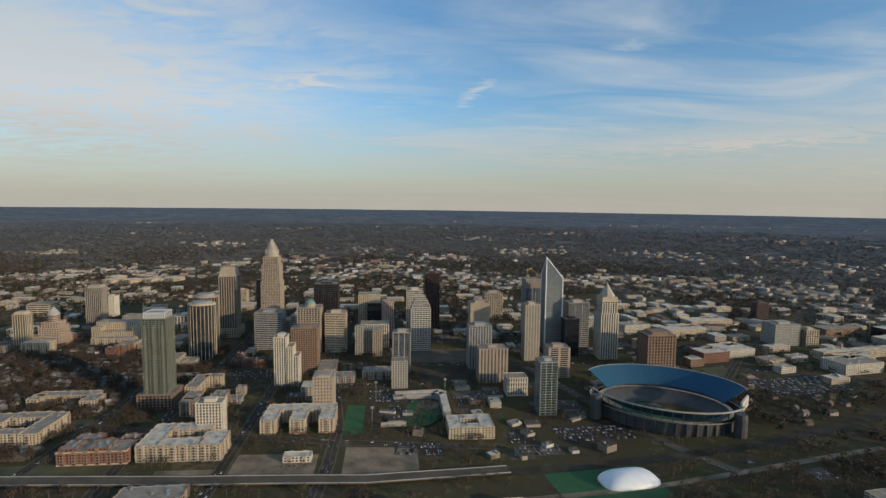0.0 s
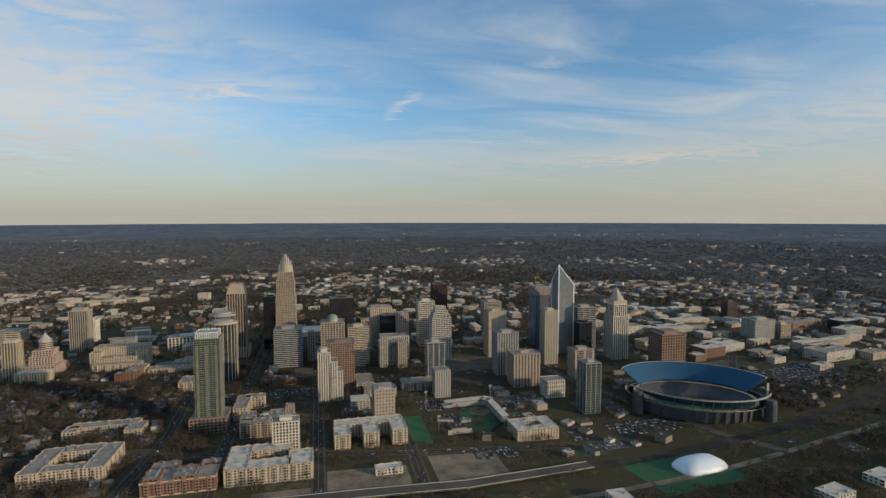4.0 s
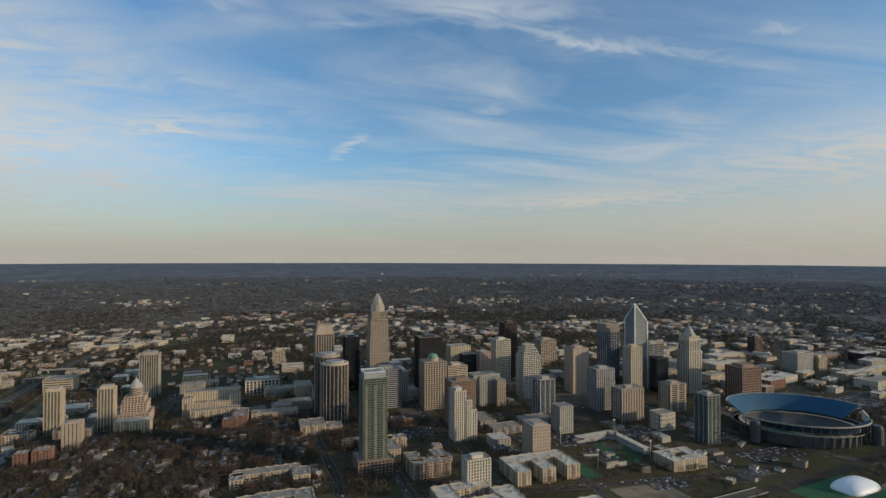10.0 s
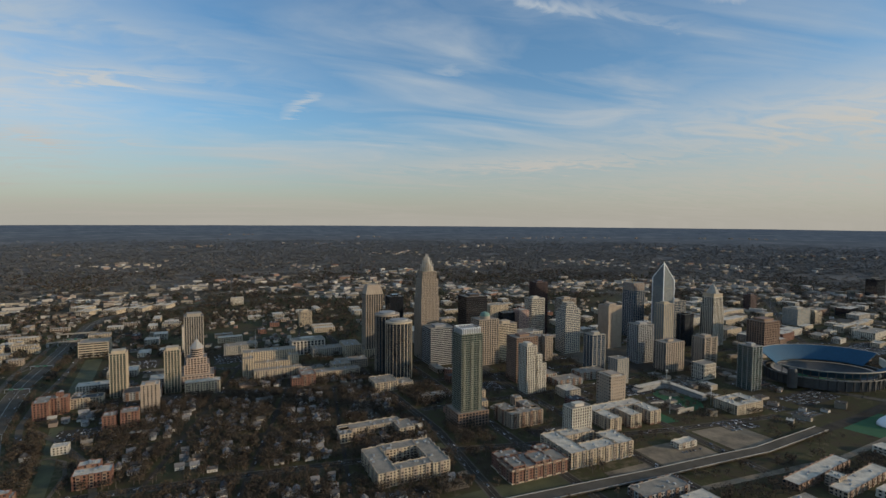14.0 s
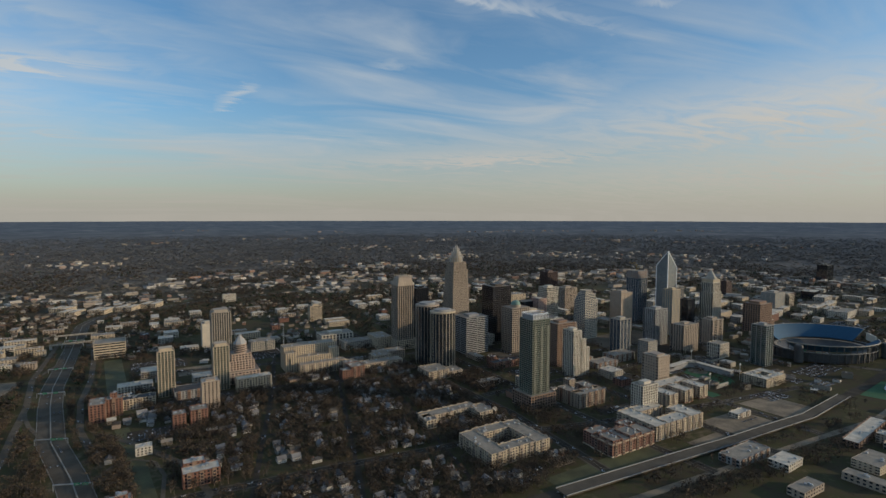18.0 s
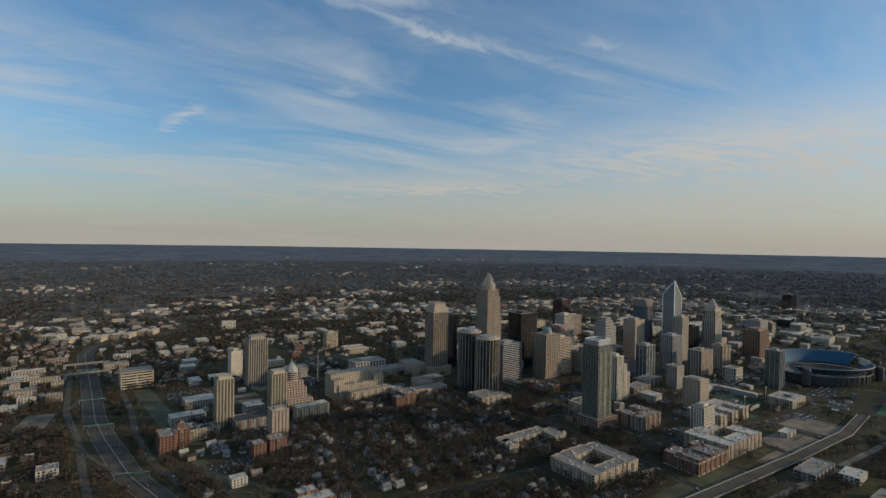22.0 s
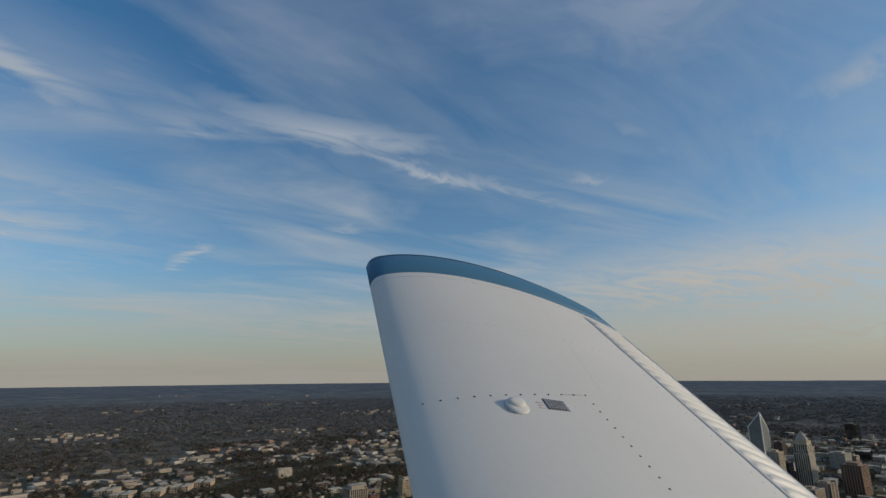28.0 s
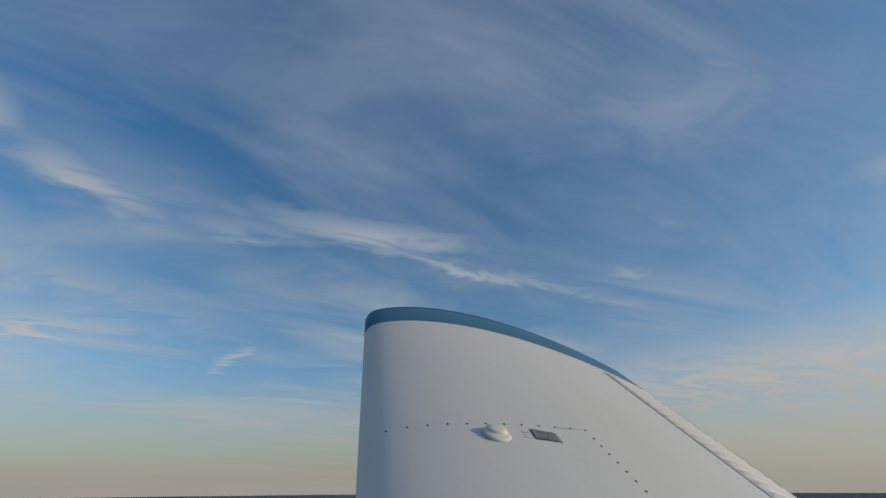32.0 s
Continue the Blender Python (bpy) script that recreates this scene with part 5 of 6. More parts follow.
# rows of white terraces beyond the freeway
for tx_, ty_ in ((-904, 1394), (-852, 1396), (-804, 1412), (-760, 1440), (-930, 1450)):
    m_ = pose(tx_, ty_, gz(tx_, ty_), 0, 0, 70)
    copy_thing(SHOPS[3], m_)
    copy_thing(SHOPS[3], m_ @ pose(0, -20, 0))
    for q_ in (0, -20):
        p_ = m_ @ Vector((0, q_, 0))
        claim(p_.x, p_.y, 20)


# ---- far town: low buildings that fade into the woods ----
def far_town():
    r = random.Random(5)
    walls, roofs = ([], []), ([], [])
    # estates on the plain: bearing, distance, width, depth, count
    estates = [(-16, 1480, 190, 150, 26), (-20, 1640, 260, 150, 34), (-27, 1560, 150, 200, 22), (-10, 1760, 150, 90, 14), (-33, 1380, 170, 200, 24), (-40, 1250, 160, 150, 16), (-48, 1330, 200, 160, 18),
               (-4, 1900, 240, 160, 22), (8, 1700, 260, 240, 40), (4, 1450, 160, 150, 22), (16, 1560, 260, 200, 40), (24, 1500, 240, 200, 34), (13, 2050, 260, 160, 22), (31, 1650, 220, 220, 30), (38, 1750, 340, 260, 44), (46, 1900, 420, 300, 50), (52, 1650, 340, 240, 40), (60, 1850, 420, 260, 44), (68, 1900, 400, 260, 30), (42, 1350, 240, 160, 24), (56, 1350, 260, 150, 20),
               (-1, 1640, 200, 140, 24), (4, 1470, 150, 100, 18), (2, 2350, 220, 90, 10), (21, 2500, 330, 160, 18), (-15, 2700, 260, 90, 12), (-30, 2350, 200, 80, 10), (34, 2700, 420, 160, 22), (47, 2700, 460, 180, 24), (-52, 2200, 260, 100, 10), (12, 3300, 320, 120, 12),
               (-9, 4300, 420, 60, 8), (-20, 3600, 360, 70, 7), (4, 4700, 500, 80, 9), (22, 4200, 520, 120, 14), (40, 4400, 700, 180, 20), (54, 4000, 700, 200, 20), (28, 6400, 800, 120, 14), (33, 6900, 800, 100, 12), (9, 6500, 600, 80, 6), (-26, 5600, 700, 80, 6), (-3, 7600, 900, 60, 6), (48, 7500, 1200, 160, 16), (-44, 4300, 500, 90, 7)]
    spots, clear, lots = [], [], ([], [])
    for turn, dist, wide, deep, num in estates:
        for _ in range(int(num * (2.2 if dist < 2200 else 2.4 if dist < 3500 else 1.4))):
            u, v = r.gauss(0, 0.32) * wide, r.gauss(0, 0.36) * deep * (1 if dist < 2200 else 2.2)
            x, y, k = drawn(dist + v, turn + math.degrees(u / dist))
            spots.append((x, y, k * r.uniform(0.6, 1.2)))
            clear.append((x, y, 16 * k))
    for _ in range(1500):  # lone roofs among the woods
        x, y, k = drawn(900 + 4200 * r.random() ** 1.6, r.uniform(-62, 78))
        spots.append((x, y, 0.36 * k))
    for _ in range(900):  # low roofs between the towers
        spots.append((r.uniform(-420, 330), r.uniform(455, 900), 0.62))
    for _ in range(150):
        spots.append((r.uniform(-780, -420), r.uniform(740, 1000), 0.6))
    for x, y, s in spots:
        if s == 0.62 or s == 0.6:
            if not all(is_free(x + a, y + b) for a in (-9, -4, 0, 4, 9) for b in (-8, 0, 8)):
                continue
        elif y < 640 or (x > -420 and x < 330 and y < 880) or not is_free(x, y) or not is_free(x + 9, y) or not is_free(x - 9, y):
            continue
        far = math.hypot(x + 430, y - 90) > 1700
        w, d, h = r.uniform(10, 36) * s, r.uniform(8, 22) * s, r.choice((2.5, 3, 3.5, 4, 5, 6, 8)) * min(1, (0.12 + 0.88 * s) if far else (0.5 + 0.5 * s)) + (2.5 * s if far and s > 0.4 else 0)
        a = radians(r.choice((GRID, GRID, 14, 30, -10)) + r.choice((0, 90)))
        z = gz(x, y) - (0.6 if far else 0.2)
        c, sn = math.cos(a), math.sin(a)
        for (vv, ff), (z0, z1, g) in ((walls, (z, z + h + 0.5 + (0.6 if far else 0), 0)), (roofs, (z + h + (0.6 if far else 0), z + h + 0.55 + (0.6 if far else 0), -0.3))):
            k = len(vv)
            vv += [(x + c * v[0] * (w + g) - sn * v[1] * (d + g), y + sn * v[0] * (w + g) + c * v[1] * (d + g), z1 if v[2] else z0) for v in CUBE_V]
            ff += [tuple(i + k for i in f) for f in CUBE_F]
        for _ in range(2 if not far else 0):  # vents on the roof
            vv, ff = roofs
            k = len(vv)
            ux, uy = r.uniform(-.35, .35) * w, r.uniform(-.35, .35) * d
            vv += [(x + c * (ux + v[0] * 1.6) - sn * (uy + v[1] * 2), y + sn * (ux + v[0] * 1.6) + c * (uy + v[1] * 2), z + h + 0.3 + v[2] * 1.3) for v in CUBE_V]
            ff += [tuple(i + k for i in f) for f in CUBE_F]
        claim(x, y, max(w, d) * 0.5)
        if s not in (0.6, 0.62) and r.random() < 0.5:  # yard beside it
            vv, ff = lots
            k = len(vv)
            lw, ld, ox, oy = w * r.uniform(1.1, 1.6), d * r.uniform(1.3, 2.2), r.uniform(-.3, .3) * w, -d * 0.6
            corners = [(x + c * (ox + a_ * lw) - sn * (oy + b_ * ld), y + sn * (ox + a_ * lw) + c * (oy + b_ * ld)) for a_, b_ in ((-.5, -.5), (.5, -.5), (.5, .5), (-.5, .5))]
            vv += [(px, py, gz(px, py) + 0.25) for px, py in corners]
            ff.append((k, k + 1, k + 2, k + 3))
    for x, y, rad in clear:
        claim(x, y, rad)
    tagged(new("far_yards", mesh_of("far_yards", *lots, FARYARD)), "paved yards beside low buildings", "yards", kind="stuff")
    tagged(new("far_buildings", mesh_of("far_buildings", *walls, FARWALL)), "many low pale and brick buildings among woods", "far town", kind="stuff")
    tagged(new("far_roofs", mesh_of("far_roofs", *roofs, FARROOF)), "many flat grey and white roofs", "far town", kind="stuff")


far_town()


# ---- houses of the outer quarters ----
def outer_houses():
    r = random.Random(17)
    walls, roofs = ([], []), ([], [])
    for x0, x1, y0, y1, num in ((-1000, -430, 770, 1560, 1500), (-430, 320, 880, 1620, 900), (300, 1250, 520, 1650, 900), (-1300, -850, 450, 1500, 700), (-760, -340, 420, 770, 160)):
        for _ in range(num):
            x, y = r.uniform(x0, x1), r.uniform(y0, y1)
            if noise.noise((x * 0.006, y * 0.006, 12.5)) < 0.02 and y > 780:
                continue
            if math.hypot(x + 430, y - 90) > 1690 or not (is_free(x, y) and is_free(x + 4, y) and is_free(x - 4, y) and is_free(x, y + 4)):
                continue
            w, d, h, rise = r.uniform(6, 10), r.uniform(5, 7), r.uniform(2.6, 4.4), r.uniform(1.6, 2.8)
            a = radians(GRID + r.choice((0, 90, 0, 30)) + r.uniform(-6, 6))
            c, sn, z = math.cos(a), math.sin(a), gz(x, y) - 0.1

            def at(u, v, q):
                return (x + c * u - sn * v, y + sn * u + c * v, z + q)

            vv, ff = walls
            k = len(vv)
            vv += [at(v[0] * w, v[1] * d, v[2] * h) for v in CUBE_V]
            ff += [tuple(i + k for i in f) for f in CUBE_F]
            vv, ff = roofs
            k = len(vv)
            vv += [at(u, v, q) for u, v, q in ((-w / 2 - .3, -d / 2 - .3, h), (w / 2 + .3, -d / 2 - .3, h), (w / 2 + .3, d / 2 + .3, h), (-w / 2 - .3, d / 2 + .3, h), (-w / 2 - .3, 0, h + rise), (w / 2 + .3, 0, h + rise))]
            ff += [tuple(i + k for i in f) for f in ((0, 1, 5, 4), (2, 3, 4, 5), (0, 4, 3), (1, 2, 5), (3, 2, 1, 0))]
            claim(x, y, 3)
    tagged(new("outer_houses", mesh_of("outer_houses", *walls, HOUSEWALL)), "small painted houses of the outer quarters", "houses", kind="stuff")
    tagged(new("outer_house_roofs", mesh_of("outer_house_roofs", *roofs, HOUSEROOF)), "grey and brown gabled house roofs", "houses", kind="stuff")


HOUSEROOF = island_mat("assorted_house_roofs", [(0.1, (0.06, 0.05, 0.042)), (0.4, (0.13, 0.11, 0.085)), (0.62, (0.24, 0.205, 0.16)), (0.75, (0.12, 0.075, 0.05)), (0.95, (0.40, 0.36, 0.29))], blend=1.0)
HOUSEWALL = island_mat("assorted_house_walls", [(0.1, (0.15, 0.115, 0.08)), (0.4, (0.26, 0.215, 0.16)), (0.6, (0.17, 0.09, 0.06)), (0.9, (0.44, 0.39, 0.31))], blend=1.0)
outer_houses()


# ---- lots between the blocks ----
r_ = random.Random(31)
for lots_ in range(90):
    for _ in range(30):
        lx_, ly_, lw_, ld_ = r_.uniform(-420, 330), r_.uniform(400, 900), r_.uniform(14, 40), r_.uniform(12, 30)
        if all(is_free(lx_ + a_ * lw_, ly_ + b_ * ld_, False) for a_ in (-.5, -.25, 0, .25, .5) for b_ in (-.5, -.25, 0, .25, .5)):
            lm_, lt_ = r_.choice(((PAVED, "pale paved lot between buildings"), (ASPHALT, "worn asphalt lot between buildings"), (DIRT, "patch of bare earth between buildings"), (PAVED, "pale concrete forecourt")))
            patch("car_park", lx_, ly_, lw_, ld_, lm_, lt_)
            claim(lx_, ly_, min(lw_, ld_) * 0.45)
            break


# ---- woods ----
def fast_mesh(name, tris, material):
    """tris: array (n, 3, 3)."""
    n = len(tris)
    me = bpy.data.meshes.new(name)
    me.vertices.add(3 * n)
    me.vertices.foreach_set("co", tris.astype(np.float32).ravel())
    me.loops.add(3 * n)
    me.loops.foreach_set("vertex_index", np.arange(3 * n, dtype=np.int32))
    me.polygons.add(n)
    me.polygons.foreach_set("loop_start", np.arange(0, 3 * n, 3, dtype=np.int32))
    me.materials.append(material)
    me.update(calc_edges=True)
    return me


npr = np.random.default_rng(4)


def crowns(pos, height, radius, k, size, flat=0.6, level=1.0):
    """Tufts of twigs round each crown's middle, with gaps between."""
    n = len(pos)
    d = npr.normal(size=(n, k, 3))
    d /= np.linalg.norm(d, axis=2, keepdims=True)
    rad = npr.random((n, k, 1)) ** 0.45
    lump = 1 + 0.35 * np.sin(d[..., :1] * 3 + npr.random((n, 1, 1)) * 6) * np.cos(d[..., 1:2] * 4 + npr.random((n, 1, 1)) * 6)
    c = d * rad * lump * radius[:, None, None] * np.array([1, 1, flat * 1.25])
    c[..., 2] += (height * 0.62)[:, None]
    c += pos[:, None, :]
    a = npr.normal(size=(n, k, 3, 3)) * (size * radius[:, None, None, None])
    a += d[:, :, None, :] * np.array([0.9, -0.3, -0.3])[None, None, :, None] * (size * radius[:, None, None, None])
    a[..., 2] *= level
    return (c[:, :, None, :] + a).reshape(-1, 3, 3)


def trunks(pos, height):
    n = len(pos)
    out = []
    for j in range(3):
        a0, a1 = 2.094 * j, 2.094 * (j + 1)
        b0 = pos + np.stack([0.28 * np.cos(a0) * np.ones(n), 0.28 * np.sin(a0) * np.ones(n), np.zeros(n)], 1)
        b1 = pos + np.stack([0.28 * np.cos(a1) * np.ones(n), 0.28 * np.sin(a1) * np.ones(n), np.zeros(n)], 1)
        out.append(np.stack([b0, b1, pos + np.stack([np.zeros(n), np.zeros(n), height * 0.8], 1)], 1))
    return np.concatenate(out)


def plant_trees():
    r = random.Random(21)
    near, mid, pine = [], [], []
    # old neighbourhood and streets
    for _ in range(16000):
        x, y = r.uniform(-780, -300), r.uniform(400, 770)
        if is_free(x, y, r.random() < 0.35) and noise.noise((x * 0.012, y * 0.012, 1.5)) > -0.4:
            near.append((x, y))
            if len(near) >= 4000:
                break
    for x0, x1, y0, y1, num in ((-265, -215, 625, 690, 90), (-330, -265, 640, 720, 90), (-420, -330, 590, 690, 120), (-300, 60, 400, 760, 1500), (-330, 260, 330, 384, 700), (180, 420, 360, 470, 420), (130, 240, 500, 560, 70), (-800, -690, 430, 760, 300), (-1000, -790, 480, 1000, 1500), (-800, -660, 760, 1000, 260), (-60, 330, 600, 900, 260), (-640, -430, 640, 760, 260)):
        for _ in range(num):
            x, y = r.uniform(x0, x1), r.uniform(y0, y1)
            if is_free(x, y):
                near.append((x, y))
    for pts, width in STREETS:  # rows of street trees
        for (x0, y0), (x1, y1) in zip(pts, pts[1:]):
            ln = math.hypot(x1 - x0, y1 - y0)
            for i in range(int(ln / 7)):
                f, side = (i + r.random() * 0.6) * 7 / ln, r.choice((-1, 1))
                off = side * (width / 2 + r.uniform(3.0, 6.5))
                x, y = x0 + (x1 - x0) * f - (y1 - y0) / ln * off, y0 + (y1 - y0) * f + (x1 - x0) / ln * off
                if y < 1000 and -860 < x < 330 and is_free(x, y, False) and r.random() < 0.75:
                    near.append((x, y))
    tries = 0
    while len(mid) < 30000 and tries < 120000:
        tries += 1
        a, q = r.uniform(-0.35, 3.5), math.sqrt(r.uniform(500 ** 2, 2300 ** 2))
        x, y = -430 + q * math.cos(a), 90 + q * math.sin(a)
        if (y < 820 and -780 < x < 340) or y < 200 or not is_free(x, y):
            continue
        if q > 1750 and r.random() < (q - 1750) / 600:
            continue
        if noise.noise((x * 0.0045, y * 0.0045, 7.5)) + 0.5 * noise.noise((x * 0.02, y * 0.02, 2.5)) > -0.28:
            mid.append((x, y))
    for _ in range(9000):  # woods behind the flight path
        a, q = r.uniform(3.3, 6.1), math.sqrt(r.uniform(60 ** 2, 1300 ** 2))
        x, y = -430 + q * math.cos(a), 200 + q * math.sin(a)
        if y < 270 and noise.noise((x * 0.006, y * 0.006, 4.5)) > -0.1:
            mid.append((x, y))
    far = []
    while len(far) < 66000:  # woods of the plain, thinning into its texture
        dist = math.sqrt(r.uniform(1500 ** 2, 6000 ** 2))
        if r.random() < (dist - 2400) / 3600:
            continue
        x, y, k = drawn(dist, r.uniform(-72, 88))
        qx, qy = spread_out(x, y)
        if noise.noise((qx * 0.0021, qy * 0.0021, 9.5)) + 0.6 * noise.noise((qx * 0.008, qy * 0.008, 2.5)) > -0.75 and is_free(x, y):
            far.append((x, y))

    def base(pts, sink=0.0):
        return np.array([(x, y, gz(x, y) - sink) for x, y in pts])

    p = base(near)
    hh, rr = npr.uniform(6, 11, len(p)), npr.uniform(2.5, 4.7, len(p))
    tagged(new("bare_trees", fast_mesh("bare_trees", crowns(p, hh, rr, 84, 0.125, 0.6, 0.7), TWIGS)), "bare brown winter trees among houses", "trees", kind="stuff")
    tagged(new("tree_trunks", fast_mesh("tree_trunks", trunks(p, hh), BARK)), "grey trunks of winter trees", "trees", kind="stuff")
    p = base(mid)
    ev = npr.random(len(p)) < 0.14
    hh, rr = npr.uniform(6, 11, len(p)), npr.uniform(3.2, 5.6, len(p))
    tagged(new("woods", fast_mesh("woods", crowns(p[~ev], hh[~ev], rr[~ev], 26, 0.25, 0.6, 0.6), TWIGS)), "brown winter woods between low buildings", "woods", kind="stuff")
    tagged(new("evergreens", fast_mesh("evergreens", crowns(p[ev], hh[ev], rr[ev] * 0.8, 17, 0.32, 0.9), PINES)), "dark evergreens scattered in the woods", "woods", kind="stuff")
    p = base(far, 0.5)
    kk = np.array([shrink(x, y) for x, y in far])
    hh, rr = npr.uniform(6, 10, len(p)) * kk, npr.uniform(6, 11, len(p)) * kk
    # far crowns take the land's colour with its painted haze
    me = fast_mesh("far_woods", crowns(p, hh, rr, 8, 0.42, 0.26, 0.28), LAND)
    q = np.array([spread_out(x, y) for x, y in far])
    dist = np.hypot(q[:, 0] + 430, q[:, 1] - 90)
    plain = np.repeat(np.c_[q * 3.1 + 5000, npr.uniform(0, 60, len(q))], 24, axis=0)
    woodhaze = np.repeat(np.c_[np.ones(len(q)), [haze_share(d) for d in dist], np.zeros(len(q))], 24, axis=0)
    for key, values in (("plain", plain), ("woods_haze", woodhaze)):
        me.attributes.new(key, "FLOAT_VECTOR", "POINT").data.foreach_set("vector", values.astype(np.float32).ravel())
    tagged(new("far_woods", me), "winter woods beyond the town, greyed by painted haze", "woods", kind="stuff")


plant_trees()


# ---- parked cars ----
def car_kind():
    t = thing("car", 0, 0, "parked car in plain paint on asphalt", "car", 0, "parked cars", z=0)
    body = [[(-1.35, -.55, .2), (1.35, -.55, .2), (1.35, .55, .2), (-1.35, .55, .2)], [(-1.4, -.56, .55), (1.4, -.56, .5), (1.4, .56, .5), (-1.4, .56, .55)]]
    put("body", loft("body", body, CARPAINT), t)
    cab = [[(-1.1, -.52, .54), (.6, -.52, .54), (.6, .52, .54), (-1.1, .52, .54)], [(-.8, -.44, .92), (.2, -.44, .92), (.2, .44, .92), (-.8, .44, .92)]]
    put("cabin", loft("cabin", cab, GLASS), t)
    wm = loft("wheel", [circle(.2, 0, 8), circle(.2, .15, 8)], RUBBERSHADE)
    for x in (-.85, .85):
        for s in (-1, 1):
            o = put("wheel", wm, t)
            o.matrix_basis = pose(x, s * .5 + .07, .2, 90, 0, 0)
    return t


def traffic():
    """The many far cars along the streets and in rows on the lots, as small bodies with glazed cabs."""
    r = random.Random(44)
    bodies, cabs, spots = ([], []), ([], []), []
    for pts, width in STREETS:
        for (x0, y0), (x1, y1) in zip(pts, pts[1:]):
            ln = math.hypot(x1 - x0, y1 - y0)
            if y0 > 1100 or width < 4:
                continue
            for _ in range(int(ln / (11 if width > 7.5 else 24))):
                f, off = r.random(), r.choice((-1, 1)) * r.choice((width * 0.22, width / 2 - 1.0))
                spots.append((x0 + (x1 - x0) * f - (y1 - y0) / ln * off, y0 + (y1 - y0) * f + (x1 - x0) / ln * off, math.atan2(y1 - y0, x1 - x0), 0.14))
    for x, y, w, d, rot in LOTS:
        for j in range(int(d / 7)):
            for i in range(int(w / 2.2)):
                if r.random() < 0.45:
                    p = pose(x, y, 0, 0, 0, rot) @ Vector((-w / 2 + 1.4 + i * 2.2, -d / 2 + 3 + j * 7, 0))
                    spots.append((p.x, p.y, radians(rot + 90), 0.1))
    for x, y, a, lift in spots:
        c, sn, z = math.cos(a), math.sin(a), gz(x, y) + lift
        for (vv, ff), (shape) in ((bodies, ((-1.35, 1.35, 0.56, 0.12, 0.62), (-1.4, 1.38, 0.57))), (cabs, ((-1.0, 0.6, 0.5, 0.62, 0.95), (-0.75, 0.25, 0.42)))):
            (u0, u1, v0, z0, z1), (t0, t1, v1) = shape
            k = len(vv)
            for p, q, h in ((u0, -v0, z0), (u1, -v0, z0), (u1, v0, z0), (u0, v0, z0), (t0, -v1, z1), (t1, -v1, z1), (t1, v1, z1), (t0, v1, z1)):
                vv.append((x + c * p - sn * q, y + sn * p + c * q, z + h))
            ff += [tuple(i + k for i in f) for f in CUBE_F]
    paint_mix = island_mat("assorted_car_paint", [(0.15, (0.03, 0.03, 0.032)), (0.35, (0.20, 0.20, 0.20)), (0.55, (0.62, 0.61, 0.59)), (0.75, (0.10, 0.03, 0.025)), (0.9, (0.75, 0.74, 0.71))], rough=0.35, blend=1.0)
    tagged(new("street_cars", mesh_of("street_cars", *bodies, paint_mix)), "small cars along streets and on car parks", "cars", kind="stuff")
    tagged(new("street_car_cabs", mesh_of("street_car_cabs", *cabs, GLASS)), "dark glazed cabs of the far cars", "cars", kind="stuff")


traffic()
CAR = car_kind()
first = True
r_ = random.Random(8)
for lx_, ly_, lw_, ld_, num_ in ((-55, 600, 60, 40, 40), (-245, 655, 54, 40, 24), (-20, 470, 46, 30, 16), (160, 520, 80, 40, 20), (-560, 900, 60, 60, 30), (-700, 900, 70, 50, 26), (-690, 640, 40, 30, 14), (-640, 722, 60, 26, 18), (460, 640, 120, 60, 40), (-125, 424, 30, 8, 6)):
    for _ in range(num_):
        p_ = pose(lx_, ly_, 0, 0, 0, GRID) @ Vector((r_.uniform(-.45, .45) * lw_, round(r_.uniform(-.45, .45) * ld_ / 5) * 5, 0))
        m_ = pose(p_.x, p_.y, gz(p_.x, p_.y) + 0.08, 0, 0, GRID + 90 * r_.choice((1, -1)))
        if first:
            CAR.matrix_basis, first = m_, False
        else:
            copy_thing(CAR, m_)
for pts_, off_, num_ in ((FREEWAY, 8.0, 16), (FREEWAY, -8.0, 14), (FREEWAY, 3.5, 8), (FREEWAY, -3.5, 8)):
    for _ in range(num_):
        s_ = r_.randrange(9)
        (x0_, y0_), (x1_, y1_) = pts_[s_], pts_[s_ + 1]
        f_ = r_.random()
        t_ = Vector((x1_ - x0_, y1_ - y0_)).normalized()
        x_, y_ = x0_ + (x1_ - x0_) * f_ - t_.y * off_, y0_ + (y1_ - y0_) * f_ + t_.x * off_
        copy_thing(CAR, pose(x_, y_, gz(x_, y_) + 0.2, 0, 0, math.degrees(math.atan2(t_.y, t_.x))))

# ---- cranes over the unfinished tower ----
def crane(x, y, z, mast, jib, turn, lift):
    t = thing("tower_crane", x, y, "yellow lattice tower crane over unfinished tower", "crane", turn, "cranes", z=z)
    ym = mat("yellow_crane_paint", (0.42, 0.26, 0.08), var=0.1)
    put("mast", boxes("mast", [(sx * .6, sy * .6, 0, .3, .3, mast) for sx in (-1, 1) for sy in (-1, 1)] + [(0, 0, k * 1.6, 1.4, 1.4, .2) for k in range(int(mast / 1.6))], ym), t)
    j = put("jib", boxes("jib", [(0, 0, 0, jib, .3, .3), (0, .5, .9, jib, .3, .3), (0, -.5, .9, jib, .3, .3)] + [(-jib / 2 + k * 2, 0, .3, .2, .9, .7) for k in range(int(jib / 2))], ym), t)
    j.matrix_basis = pose(0, 0, mast, 0, -lift, 0) @ pose(jib * .36, 0, 0)
    put("counterweight", boxes("counterweight", [(-4, 0, mast - .6, 2, 1.6, 1.8)], CONCRETE), t)
    put("cab", boxes("cab", [(.6, 1.2, mast - 2, 1.2, 1.2, 1.6)], WHITE), t)


